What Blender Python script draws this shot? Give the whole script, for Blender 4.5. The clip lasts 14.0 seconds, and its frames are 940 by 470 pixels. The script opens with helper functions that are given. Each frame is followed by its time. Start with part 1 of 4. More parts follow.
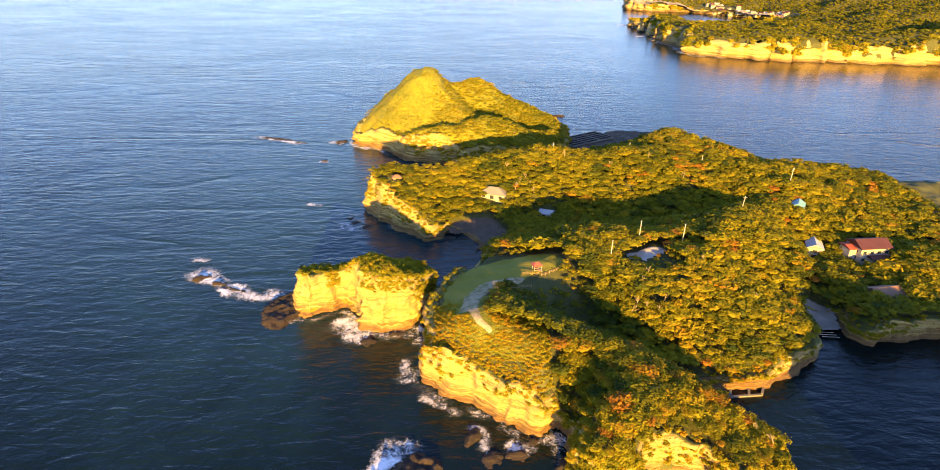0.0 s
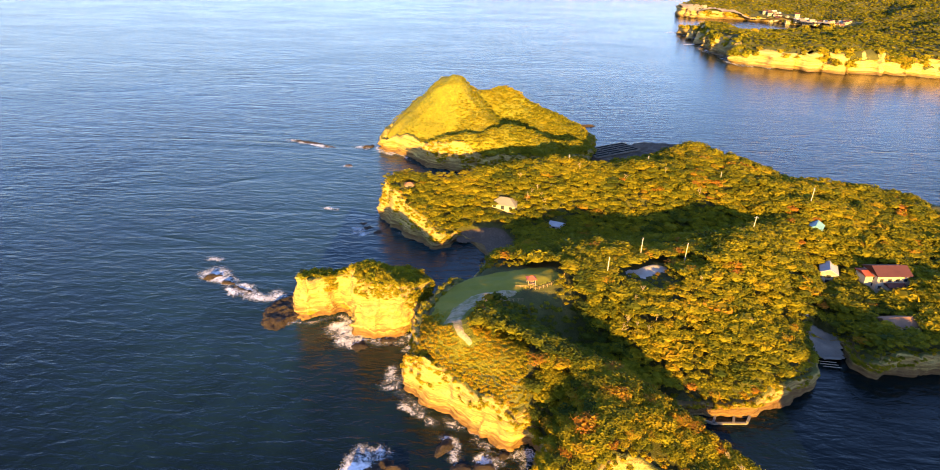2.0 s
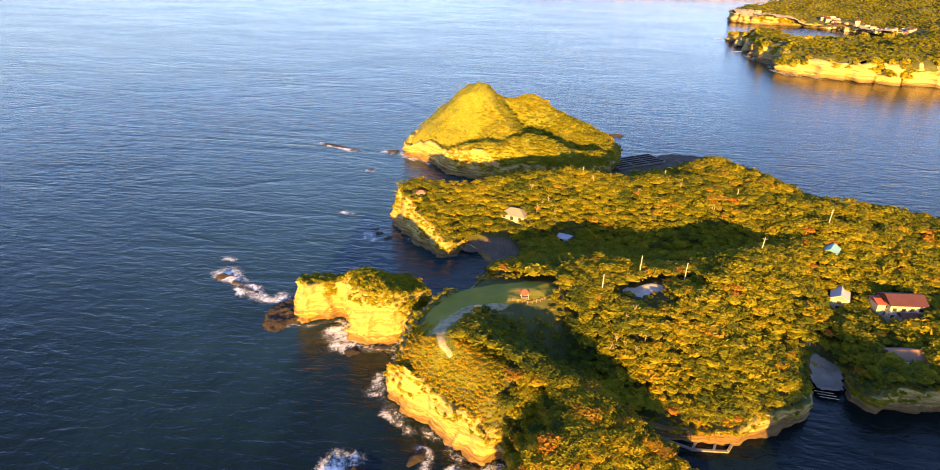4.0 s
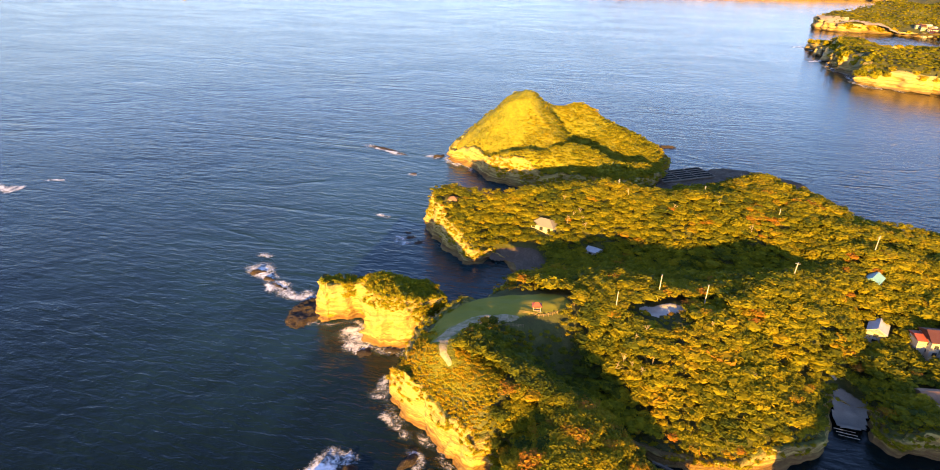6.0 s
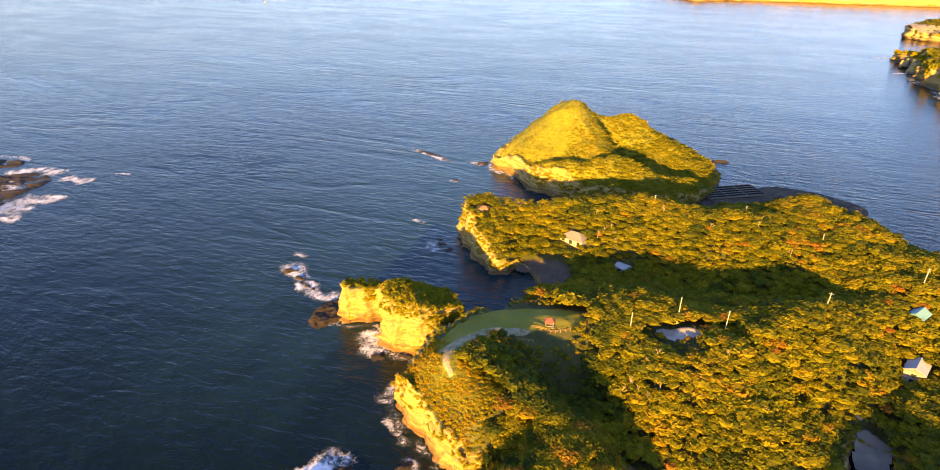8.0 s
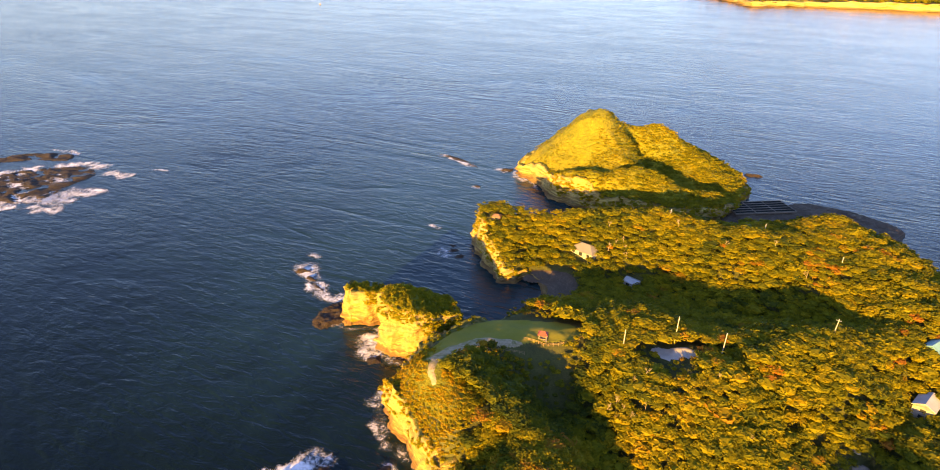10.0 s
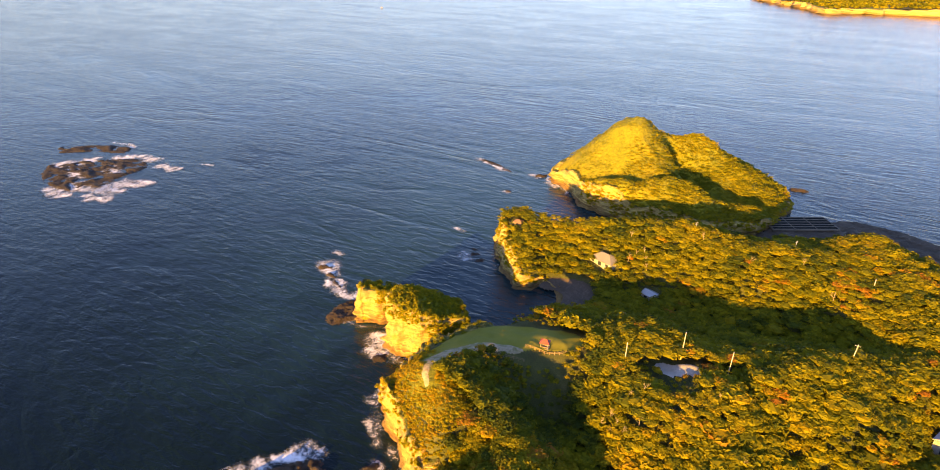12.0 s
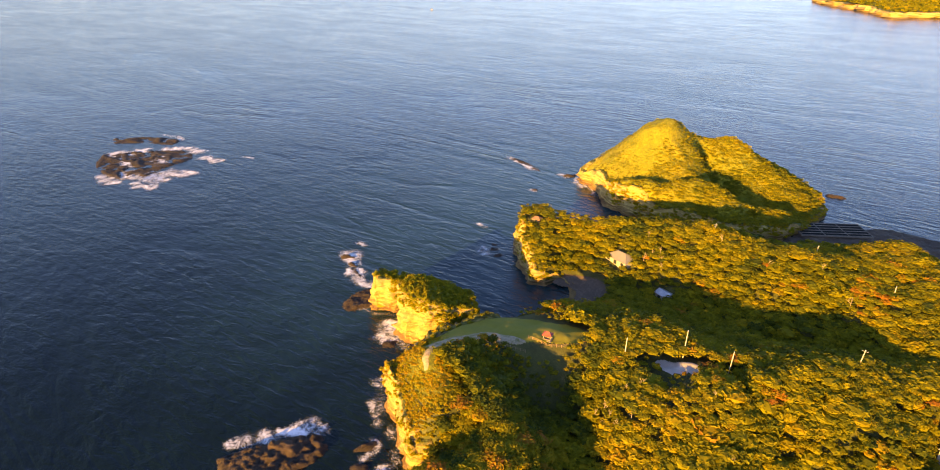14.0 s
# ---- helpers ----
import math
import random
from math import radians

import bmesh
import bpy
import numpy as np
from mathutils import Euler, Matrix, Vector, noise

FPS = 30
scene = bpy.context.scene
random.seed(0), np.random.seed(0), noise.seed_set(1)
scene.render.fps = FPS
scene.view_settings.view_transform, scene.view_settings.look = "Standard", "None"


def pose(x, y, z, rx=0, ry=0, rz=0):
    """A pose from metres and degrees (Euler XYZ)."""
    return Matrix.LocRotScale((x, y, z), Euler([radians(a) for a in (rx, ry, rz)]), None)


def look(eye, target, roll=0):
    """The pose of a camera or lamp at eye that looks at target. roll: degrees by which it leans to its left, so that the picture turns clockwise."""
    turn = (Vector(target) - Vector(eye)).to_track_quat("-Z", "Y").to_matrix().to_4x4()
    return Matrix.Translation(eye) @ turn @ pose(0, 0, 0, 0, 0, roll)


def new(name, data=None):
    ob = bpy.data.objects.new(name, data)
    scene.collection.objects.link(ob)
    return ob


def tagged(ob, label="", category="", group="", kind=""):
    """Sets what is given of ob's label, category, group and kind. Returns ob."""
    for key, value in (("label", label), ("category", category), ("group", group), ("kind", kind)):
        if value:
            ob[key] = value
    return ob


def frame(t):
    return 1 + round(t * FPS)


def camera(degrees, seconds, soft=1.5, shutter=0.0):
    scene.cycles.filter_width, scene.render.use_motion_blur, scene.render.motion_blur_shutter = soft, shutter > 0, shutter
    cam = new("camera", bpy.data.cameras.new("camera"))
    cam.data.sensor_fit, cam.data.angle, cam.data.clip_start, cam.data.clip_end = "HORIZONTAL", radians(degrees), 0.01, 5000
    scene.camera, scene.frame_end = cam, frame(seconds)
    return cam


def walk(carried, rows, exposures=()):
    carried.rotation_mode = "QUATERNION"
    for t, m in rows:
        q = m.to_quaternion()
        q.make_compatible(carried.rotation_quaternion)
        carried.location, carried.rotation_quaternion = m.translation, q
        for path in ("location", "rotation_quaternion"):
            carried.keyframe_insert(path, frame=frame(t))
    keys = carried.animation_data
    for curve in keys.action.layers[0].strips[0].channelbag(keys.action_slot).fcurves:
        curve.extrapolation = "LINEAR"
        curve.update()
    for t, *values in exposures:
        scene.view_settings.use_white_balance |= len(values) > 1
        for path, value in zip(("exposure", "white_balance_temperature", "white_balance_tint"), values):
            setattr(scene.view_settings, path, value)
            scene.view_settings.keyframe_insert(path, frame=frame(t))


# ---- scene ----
cam = camera(74.6, 14.0, soft=0.95)
PATH = [
    (0, (0.373, 0.531, 122.157), (0.373, 2.335, 121.293), 1.1),
    (0.5, (5.09, 0.422, 123.214), (5.048, 2.226, 122.351), 1.1),
    (1, (10.127, 0.352, 124.185), (10.042, 2.155, 123.324), 1.0),
    (1.5, (14.847, 0.626, 125.21), (14.723, 2.428, 124.351), 1.0),
    (2, (19.614, 0.772, 126.309), (19.453, 2.571, 125.45), 1.1),
    (2.5, (24.411, 1.232, 127.514), (24.214, 3.028, 126.656), 1.0),
    (3, (29.034, 1.81, 128.791), (28.803, 3.602, 127.933), 1.0),
    (5.5, (52.212, 5.604, 134.338), (51.739, 7.347, 133.479), 0.9),
    (6, (56.763, 7.036, 134.941), (56.234, 8.764, 134.084), 0.8),
    (6.5, (61.075, 8.354, 135.711), (60.494, 10.067, 134.856), 0.8),
    (7, (65.274, 9.813, 136.586), (64.643, 11.508, 135.733), 0.7),
    (7.5, (69.415, 11.434, 137.606), (68.733, 13.109, 136.753), 0.7),
    (8, (73.413, 13.436, 138.748), (72.683, 15.091, 137.896), 0.6),
    (8.5, (77.754, 15.416, 139.615), (76.976, 17.05, 138.763), 0.6),
    (11, (97.281, 26.385, 142.704), (96.342, 27.937, 141.861), 0.7),
    (11.5, (100.95, 28.828, 142.365), (99.965, 30.353, 141.525), 0.7),
    (12, (105.376, 30.784, 142.439), (104.346, 32.279, 141.6), 0.7),
    (12.5, (110.103, 32.424, 142.329), (109.031, 33.889, 141.491), 0.6),
    (13, (114.723, 33.491, 142.107), (113.613, 34.93, 141.272), 0.4),
    (13.5, (118.283, 34.055, 141.979), (117.146, 35.473, 141.143), 0.4),
    (14, (120.829, 33.989, 141.431), (119.675, 35.394, 140.598), 0.5),
]
walk(cam, [(t, look(eye, target, roll)) for t, eye, target, roll in PATH],
     exposures=[(0.0, 2.42, 6650, 34), (7.0, 2.37, 7050, 37), (14.0, 2.24, 7500, 40)])

# ---- light ----
SUN_AZ, SUN_EL = 175.0, 9.7      # compass angle of the sun (0 = +y, clockwise), height in degrees
world = bpy.data.worlds.new("sky")
scene.world = world
world.use_nodes = True
wn = world.node_tree.nodes
sky = wn.new("ShaderNodeTexSky")
sky.sky_type, sky.sun_disc = "NISHITA", False
sky.sun_elevation, sky.sun_rotation = radians(SUN_EL), radians(SUN_AZ)
sky.air_density, sky.dust_density, sky.ozone_density = 1.0, 0.6, 4.0
world.node_tree.links.new(sky.outputs[0], wn["Background"].inputs[0])
wn["Background"].inputs[1].default_value = 0.115
sun = new("sun", bpy.data.lights.new("sun", "SUN"))
sun.data.energy, sun.data.angle, sun.data.color = 4.9, radians(0.53), (1.0, 0.62, 0.07)
sun_from = Vector((math.sin(radians(SUN_AZ)) * math.cos(radians(SUN_EL)), math.cos(radians(SUN_AZ)) * math.cos(radians(SUN_EL)), math.sin(radians(SUN_EL))))
sun.matrix_world = look(sun_from * 900, (0, 0, 0))


# ---- materials ----
class Mat:
    """A node material with short calls for its nodes."""

    def __init__(self, name, rough=0.8, metal=0.0):
        self.m = bpy.data.materials.new(name)
        self.m.use_nodes = True
        self.n, self.l = self.m.node_tree.nodes, self.m.node_tree.links
        self.b = self.n["Principled BSDF"]
        self.b.inputs["Roughness"].default_value, self.b.inputs["Metallic"].default_value = rough, metal
        self.b.inputs["Specular IOR Level"].default_value = 0.3

    def node(self, kind, ins=None, **props):
        nd = self.n.new(kind)
        for k, v in props.items():
            setattr(nd, k, v)
        for k, v in (ins or {}).items():
            if isinstance(v, bpy.types.NodeSocket):
                self.l.new(v, nd.inputs[k])
            else:
                nd.inputs[k].default_value = v
        return nd

    def pos(self, scale=(1, 1, 1)):
        g = self.node("ShaderNodeNewGeometry")
        return self.node("ShaderNodeVectorMath", {0: g.outputs["Position"], 1: scale}, operation="MULTIPLY").outputs[0]

    def local(self, scale=(1, 1, 1)):
        g = self.node("ShaderNodeTexCoord")
        return self.node("ShaderNodeVectorMath", {0: g.outputs["Object"], 1: scale}, operation="MULTIPLY").outputs[0]

    def noise(self, scale, vec=None, detail=5.0, rough=0.6, dist=0.0):
        return self.node("ShaderNodeTexNoise", {"Vector": vec or self.pos(), "Scale": scale, "Detail": detail, "Roughness": rough, "Distortion": dist}).outputs["Fac"]

    def ramp(self, fac, *stops):
        r = self.node("ShaderNodeValToRGB", {"Fac": fac})
        e = r.color_ramp.elements
        while len(e) < len(stops):
            e.new(0.5)
        for el, (p, c) in zip(e, stops):
            el.position = p
            el.color = (*c, 1) if isinstance(c, tuple) else (c, c, c, 1)
        return r.outputs["Color"]

    def mix(self, fac, a, b, blend="MIX"):
        nd = self.node("ShaderNodeMix", data_type="RGBA", blend_type=blend)
        for i, v in ((0, fac), (6, a), (7, b)):
            if isinstance(v, bpy.types.NodeSocket):
                self.l.new(v, nd.inputs[i])
            else:
                nd.inputs[i].default_value = v if i == 0 else (*v, 1)
        return nd.outputs[2]

    def math(self, op, a, b=0.0):
        return self.node("ShaderNodeMath", {0: a, 1: b}, operation=op).outputs[0]

    def bump(self, height, strength=0.5, distance=0.3):
        nd = self.node("ShaderNodeBump", {"Height": height, "Strength": strength, "Distance": distance})
        self.l.new(nd.outputs[0], self.b.inputs["Normal"])
        return nd

    def colour(self, c):
        if isinstance(c, bpy.types.NodeSocket):
            self.l.new(c, self.b.inputs["Base Color"])
        else:
            self.b.inputs["Base Color"].default_value = (*c, 1)
        return self


def plain(name, c, rough=0.7, metal=0.0, grain=3.0, spread=0.25):
    """Paint, metal or plaster: one colour with grime at two scales and a fine relief."""
    m = Mat(name, rough, metal)
    lo, hi = tuple(v * (1 - spread) for v in c), tuple(min(1, v * (1 + spread * 0.6)) for v in c)
    big = m.noise(grain * 0.2, detail=4)
    fine = m.noise(grain * 2.0, detail=6)
    m.colour(m.ramp(m.math("ADD", m.math("MULTIPLY", big, 0.6), m.math("MULTIPLY", fine, 0.4)), (0.3, lo), (0.7, hi)))
    m.bump(fine, 0.2, 0.03)
    return m.m


def rock_material(name, light, mid, dark, wet, ground=None, slope=(0.80, 0.94), strata=1.0):
    """Bedded sandstone: warped level bands, cracks and stains, dark and wet at the tide line; earth and grass where it lies flat."""
    m = Mat(name, 0.9)
    g = m.node("ShaderNodeNewGeometry")
    p = g.outputs["Position"]
    warp = m.noise(0.08, p, 4)
    sep = m.node("ShaderNodeSeparateXYZ", {0: p})
    z = m.math("ADD", sep.outputs[2], m.math("MULTIPLY", warp, 2.4))
    zv = m.node("ShaderNodeCombineXYZ", {0: m.math("MULTIPLY", sep.outputs[0], 0.03), 1: m.math("MULTIPLY", sep.outputs[1], 0.03), 2: z})
    bands = m.noise(0.8 * strata, zv.outputs[0], 8, 0.78)
    blotch = m.noise(0.16, p, 6, 0.65)
    fine = m.noise(1.4, p, 8, 0.7)
    col = m.ramp(bands, (0.34, dark), (0.44, mid), (0.56, light), (0.7, tuple(min(1, v * 1.12) for v in light)))
    col = m.mix(m.ramp(blotch, (0.42, 0.0), (0.66, 0.75)), col, mid)
    col = m.mix(m.ramp(fine, (0.3, 0.5), (0.5, 0.0)), col, dark)
    thin = m.noise(2.6 * strata, zv.outputs[0], 3, 0.6)
    col = m.mix(m.math("MULTIPLY", m.ramp(thin, (0.36, 1.0), (0.46, 0.0)), m.ramp(blotch, (0.35, 0.85), (0.65, 0.25))), col, dark)
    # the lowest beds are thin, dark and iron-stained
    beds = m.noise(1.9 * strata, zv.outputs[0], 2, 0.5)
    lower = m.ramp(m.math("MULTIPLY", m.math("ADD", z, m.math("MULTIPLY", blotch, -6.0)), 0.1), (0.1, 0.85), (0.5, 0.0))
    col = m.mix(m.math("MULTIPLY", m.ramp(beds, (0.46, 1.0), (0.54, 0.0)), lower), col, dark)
    tide = m.math("ADD", sep.outputs[2], m.math("MULTIPLY", m.noise(0.35, p, 5), -3.0))
    col = m.mix(m.ramp(m.math("MULTIPLY", m.math("ADD", tide, 1.0), 0.2), (0.08, 0.75), (0.45, 0.0)), col, wet)
    if ground:
        nz = m.node("ShaderNodeSeparateXYZ", {0: g.outputs["Normal"]}).outputs[2]
        flat = m.math("ADD", nz, m.math("MULTIPLY", m.math("SUBTRACT", blotch, 0.5), 0.3))
        green = m.ramp(m.noise(0.5, p, 7, 0.7), (0.35, ground[0]), (0.6, ground[1]))
        hi = m.math("MULTIPLY", m.ramp(flat, (slope[0], 0.0), (slope[1], 1.0)), m.ramp(m.math("MULTIPLY", sep.outputs[2], 0.1), (0.3, 0.0), (0.45, 1.0)))
        col = m.mix(hi, col, green)
    m.colour(col)
    m.bump(m.math("ADD", m.math("MULTIPLY", bands, 1.8), fine), 1.0, 0.7)
    return m.m


def foliage_material(name, per_object=False, low=(0.040, 0.062, 0.010), ramp=None):
    """Leaves: evergreen to yellow-green to rust, by the plant, with a little variation by the spray."""
    m = Mat(name, 0.7)
    m.b.inputs["Specular IOR Level"].default_value = 0.08
    if per_object:
        t = m.node("ShaderNodeObjectInfo").outputs["Random"]
    else:
        t = m.node("ShaderNodeAttribute", attribute_name="tint").outputs["Fac"]
    isl = m.node("ShaderNodeNewGeometry").outputs["Random Per Island"]
    t2 = m.math("ADD", m.math("MULTIPLY", t, 0.86), m.math("MULTIPLY", isl, 0.14))
    col = m.ramp(t2, *(ramp or ((0.05, low), (0.25, (0.135, 0.135, 0.006)), (0.55, (0.24, 0.21, 0.007)), (0.84, (0.32, 0.225, 0.008)), (0.95, (0.32, 0.125, 0.016)))))
    br = m.math("ADD", m.math("MULTIPLY", m.noise(0.9, None, 4), 0.5), m.math("MULTIPLY", isl, 0.5))
    col = m.mix(m.ramp(br, (0.3, 0.3), (0.6, 0.0)), col, low)
    m.colour(col)
    tr = m.node("ShaderNodeBsdfTranslucent", {"Color": col})
    mx = m.node("ShaderNodeMixShader", {0: 0.42, 1: m.b.outputs[0], 2: tr.outputs[0]})
    m.l.new(mx.outputs[0], m.n["Material Output"].inputs[0])
    return m.m


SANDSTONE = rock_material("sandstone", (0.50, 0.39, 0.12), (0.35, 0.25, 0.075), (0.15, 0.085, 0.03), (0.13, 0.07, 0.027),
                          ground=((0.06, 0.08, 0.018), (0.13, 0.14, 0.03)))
REEF_ROCK = rock_material("reef_rock", (0.115, 0.075, 0.042), (0.07, 0.046, 0.028), (0.036, 0.026, 0.018), (0.028, 0.021, 0.016), strata=0.7)
AWASH_ROCK = rock_material("awash_rock", (0.085, 0.068, 0.052), (0.06, 0.048, 0.038), (0.035, 0.028, 0.023), (0.03, 0.025, 0.021), strata=0.3)
PLATFORM_ROCK = rock_material("platform_rock", (0.22, 0.17, 0.11), (0.16, 0.12, 0.08), (0.09, 0.065, 0.045), (0.07, 0.05, 0.035), strata=0.7)
FAR_ROCK = rock_material("far_rock", (0.45, 0.35, 0.14), (0.33, 0.24, 0.09), (0.17, 0.11, 0.05), (0.10, 0.07, 0.04),
                         ground=((0.06, 0.08, 0.02), (0.12, 0.13, 0.03)), strata=0.35)
LEAVES = foliage_material("leaves")
TREE_LEAVES = foliage_material("tree_leaves", True)
SHRUB = foliage_material("shrub_leaves", False, (0.10, 0.11, 0.010), ((0.1, (0.145, 0.155, 0.008)), (0.5, (0.30, 0.25, 0.009)), (0.9, (0.42, 0.25, 0.011))))
BARK = plain("bark", (0.16, 0.12, 0.08), 0.9, 0, 4)
DEADWOOD = plain("deadwood", (0.30, 0.24, 0.16), 0.9, 0, 4)


def ground_material():
    m = Mat("forest_floor", 0.95)
    n1, n2 = m.noise(0.15), m.noise(2.2, None, 8)
    c = m.ramp(m.math("ADD", m.math("MULTIPLY", n1, 0.5), m.math("MULTIPLY", n2, 0.5)), (0.35, (0.035, 0.040, 0.012)), (0.55, (0.07, 0.075, 0.018)), (0.7, (0.12, 0.10, 0.04)))
    m.colour(c)
    m.bump(n2, 0.8, 0.3)
    return m.m


def lawn_material():
    m = Mat("lawn", 0.9)
    n1, n2 = m.noise(0.12), m.noise(3.0, None, 8, 0.7)
    c = m.ramp(m.math("ADD", m.math("MULTIPLY", n1, 0.7), m.math("MULTIPLY", n2, 0.3)), (0.35, (0.13, 0.135, 0.010)), (0.52, (0.17, 0.16, 0.012)), (0.68, (0.23, 0.18, 0.018)))
    m.colour(c)
    m.bump(n2, 0.5, 0.1)
    return m.m


def gravel_material(name, a, b, weeds=0.0):
    m = Mat(name, 0.95)
    v = m.node("ShaderNodeTexVoronoi", {"Vector": m.pos(), "Scale": 1.6}).outputs["Color"]
    n = m.noise(0.3, None, 6)
    col = m.mix(m.ramp(n, (0.35, 0.2), (0.65, 0.8)), a, m.ramp(v, (0.2, tuple(x * 0.6 for x in b)), (0.8, b)))
    if weeds:
        col = m.mix(m.ramp(m.noise(0.22, None, 7, 0.7, 0.8), (0.47, 0.0), (0.6, weeds)), col, (0.11, 0.12, 0.025))
    m.colour(col)
    m.bump(m.noise(2.5, None, 8), 0.8, 0.2)
    return m.m


def sea_material():
    """Deep water with wind waves on a long swell; dull slicks and streaks lie on it."""
    m = Mat("sea_water", 0.14)
    m.b.inputs["IOR"].default_value = 1.333
    m.b.inputs["Specular IOR Level"].default_value = 0.27
    p = m.pos()
    broad = m.noise(0.006, m.pos((1, 2.2, 1)), 5, 0.6, 1.2)
    deep = m.ramp(broad, (0.35, (0.0016, 0.0052, 0.0056)), (0.65, (0.0028, 0.0088, 0.0088)))
    # pale sand lies under the water round the islands
    off_shore = m.node("ShaderNodeVectorMath", {0: p, 1: (-50, 340, 0)}, operation="SUBTRACT").outputs[0]
    reach = m.node("ShaderNodeVectorMath", {0: m.node("ShaderNodeVectorMath", {0: off_shore, 1: (1.0, 0.8, 1.0)}, operation="MULTIPLY").outputs[0]}, operation="LENGTH").outputs["Value"]
    reach = m.math("ADD", reach, m.math("MULTIPLY", m.math("SUBTRACT", m.noise(0.012, p, 6, 0.65, 0.8), 0.5), 260.0))
    shoal = m.node("ShaderNodeMapRange", {"Value": reach, "From Min": 40.0, "From Max": 210.0, "To Min": 1.0, "To Max": 0.0}, interpolation_type="SMOOTHSTEP").outputs[0]
    m.colour(m.mix(shoal, deep, (0.009, 0.031, 0.036)))
    # sheltered water of the bay lies calmer than the open sea
    xyz = m.node("ShaderNodeSeparateXYZ", {"Vector": p}).outputs
    east = m.node("ShaderNodeMapRange", {"Value": m.math("ADD", xyz[0], m.math("MULTIPLY", broad, 160)), "From Min": 60.0, "From Max": 330.0, "To Min": 0.0, "To Max": 1.0}).outputs[0]
    north = m.node("ShaderNodeMapRange", {"Value": xyz[1], "From Min": 330.0, "From Max": 620.0, "To Min": 0.0, "To Max": 1.0}).outputs[0]
    off = m.node("ShaderNodeMapRange", {"Value": xyz[1], "From Min": 500.0, "From Max": 1500.0, "To Min": 0.0, "To Max": 0.05}).outputs[0]
    calm = m.math("MAXIMUM", m.math("MULTIPLY", m.math("MULTIPLY", east, north), 0.5), off)
    rr = m.node("ShaderNodeMapRange", {"Value": broad, "From Min": 0.35, "From Max": 0.7, "To Min": 0.15, "To Max": 0.22})
    m.l.new(rr.outputs[0], m.b.inputs["Roughness"])
    rot = m.node("ShaderNodeMapping", {"Vector": p, "Rotation": (0, 0, radians(-20)), "Scale": (1.0, 2.4, 1.0)}).outputs[0]
    lines = m.node("ShaderNodeMapping", {"Vector": p, "Rotation": (0, 0, radians(25)), "Scale": (0.55, 1.6, 1.0)}).outputs[0]
    winding = m.math("ABSOLUTE", m.math("SUBTRACT", m.noise(0.0052, lines, 5, 0.55, 1.6), 0.5))
    slick = m.math("MULTIPLY", m.ramp(winding, (0.0, 0.55), (0.05, 0.0)), m.ramp(m.noise(0.01, p, 4), (0.4, 0.0), (0.6, 1.0)))
    calm = m.math("MAXIMUM", calm, slick)
    swell = m.noise(0.045, rot, 3, 0.5, 0.6)
    chop = m.noise(0.13, rot, 4, 0.52, 0.5)
    ripple = m.noise(0.55, m.pos((1.0, 1.7, 1.0)), 3, 0.5)
    h = m.math("ADD", m.math("MULTIPLY", swell, 0.5), m.math("ADD", m.math("MULTIPLY", chop, 0.52), m.math("MULTIPLY", ripple, 0.11)))
    m.bump(m.math("MULTIPLY", h, m.math("SUBTRACT", 1.0, calm)), 1.0, 1.0)
    return m.m


def foam_material():
    """Broken white water: bubbly sheets with holes."""
    m = Mat("foam", 0.8)
    m.colour((0.82, 0.83, 0.84))
    f = m.node("ShaderNodeAttribute", attribute_name="thick").outputs["Fac"]
    a = m.noise(0.42, None, 8, 0.7, 2.2)
    c = m.noise(1.6, None, 6, 0.7, 2.5)
    v = m.math("ADD", m.math("MULTIPLY", a, 0.65), m.math("MULTIPLY", c, 0.35))
    k = m.math("ADD", v, m.math("MULTIPLY", m.math("SUBTRACT", f, 0.5), 0.5))
    alpha = m.ramp(k, (0.47, 0.0), (0.58, 0.35), (0.72, 0.92))
    m.l.new(alpha, m.b.inputs["Alpha"])
    return m.m


FLOOR, LAWN = ground_material(), lawn_material()
def grass_material():
    m = Mat("rough_grass", 0.9)
    n1, n2 = m.noise(0.05, None, 6, 0.65, 0.6), m.noise(0.55, None, 9, 0.78)
    m.colour(m.ramp(m.math("ADD", m.math("MULTIPLY", n1, 0.5), m.math("MULTIPLY", n2, 0.5)), (0.36, (0.09, 0.11, 0.008)), (0.46, (0.16, 0.165, 0.008)), (0.54, (0.225, 0.205, 0.009)), (0.66, (0.31, 0.25, 0.014))))
    m.bump(n2, 1.0, 1.6)
    return m.m


GRASS = grass_material()
GRAVEL = gravel_material("path_gravel", (0.27, 0.21, 0.12), (0.40, 0.33, 0.21), 0.9)
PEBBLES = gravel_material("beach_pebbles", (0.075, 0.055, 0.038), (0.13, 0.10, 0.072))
SEA, FOAM = sea_material(), foam_material()


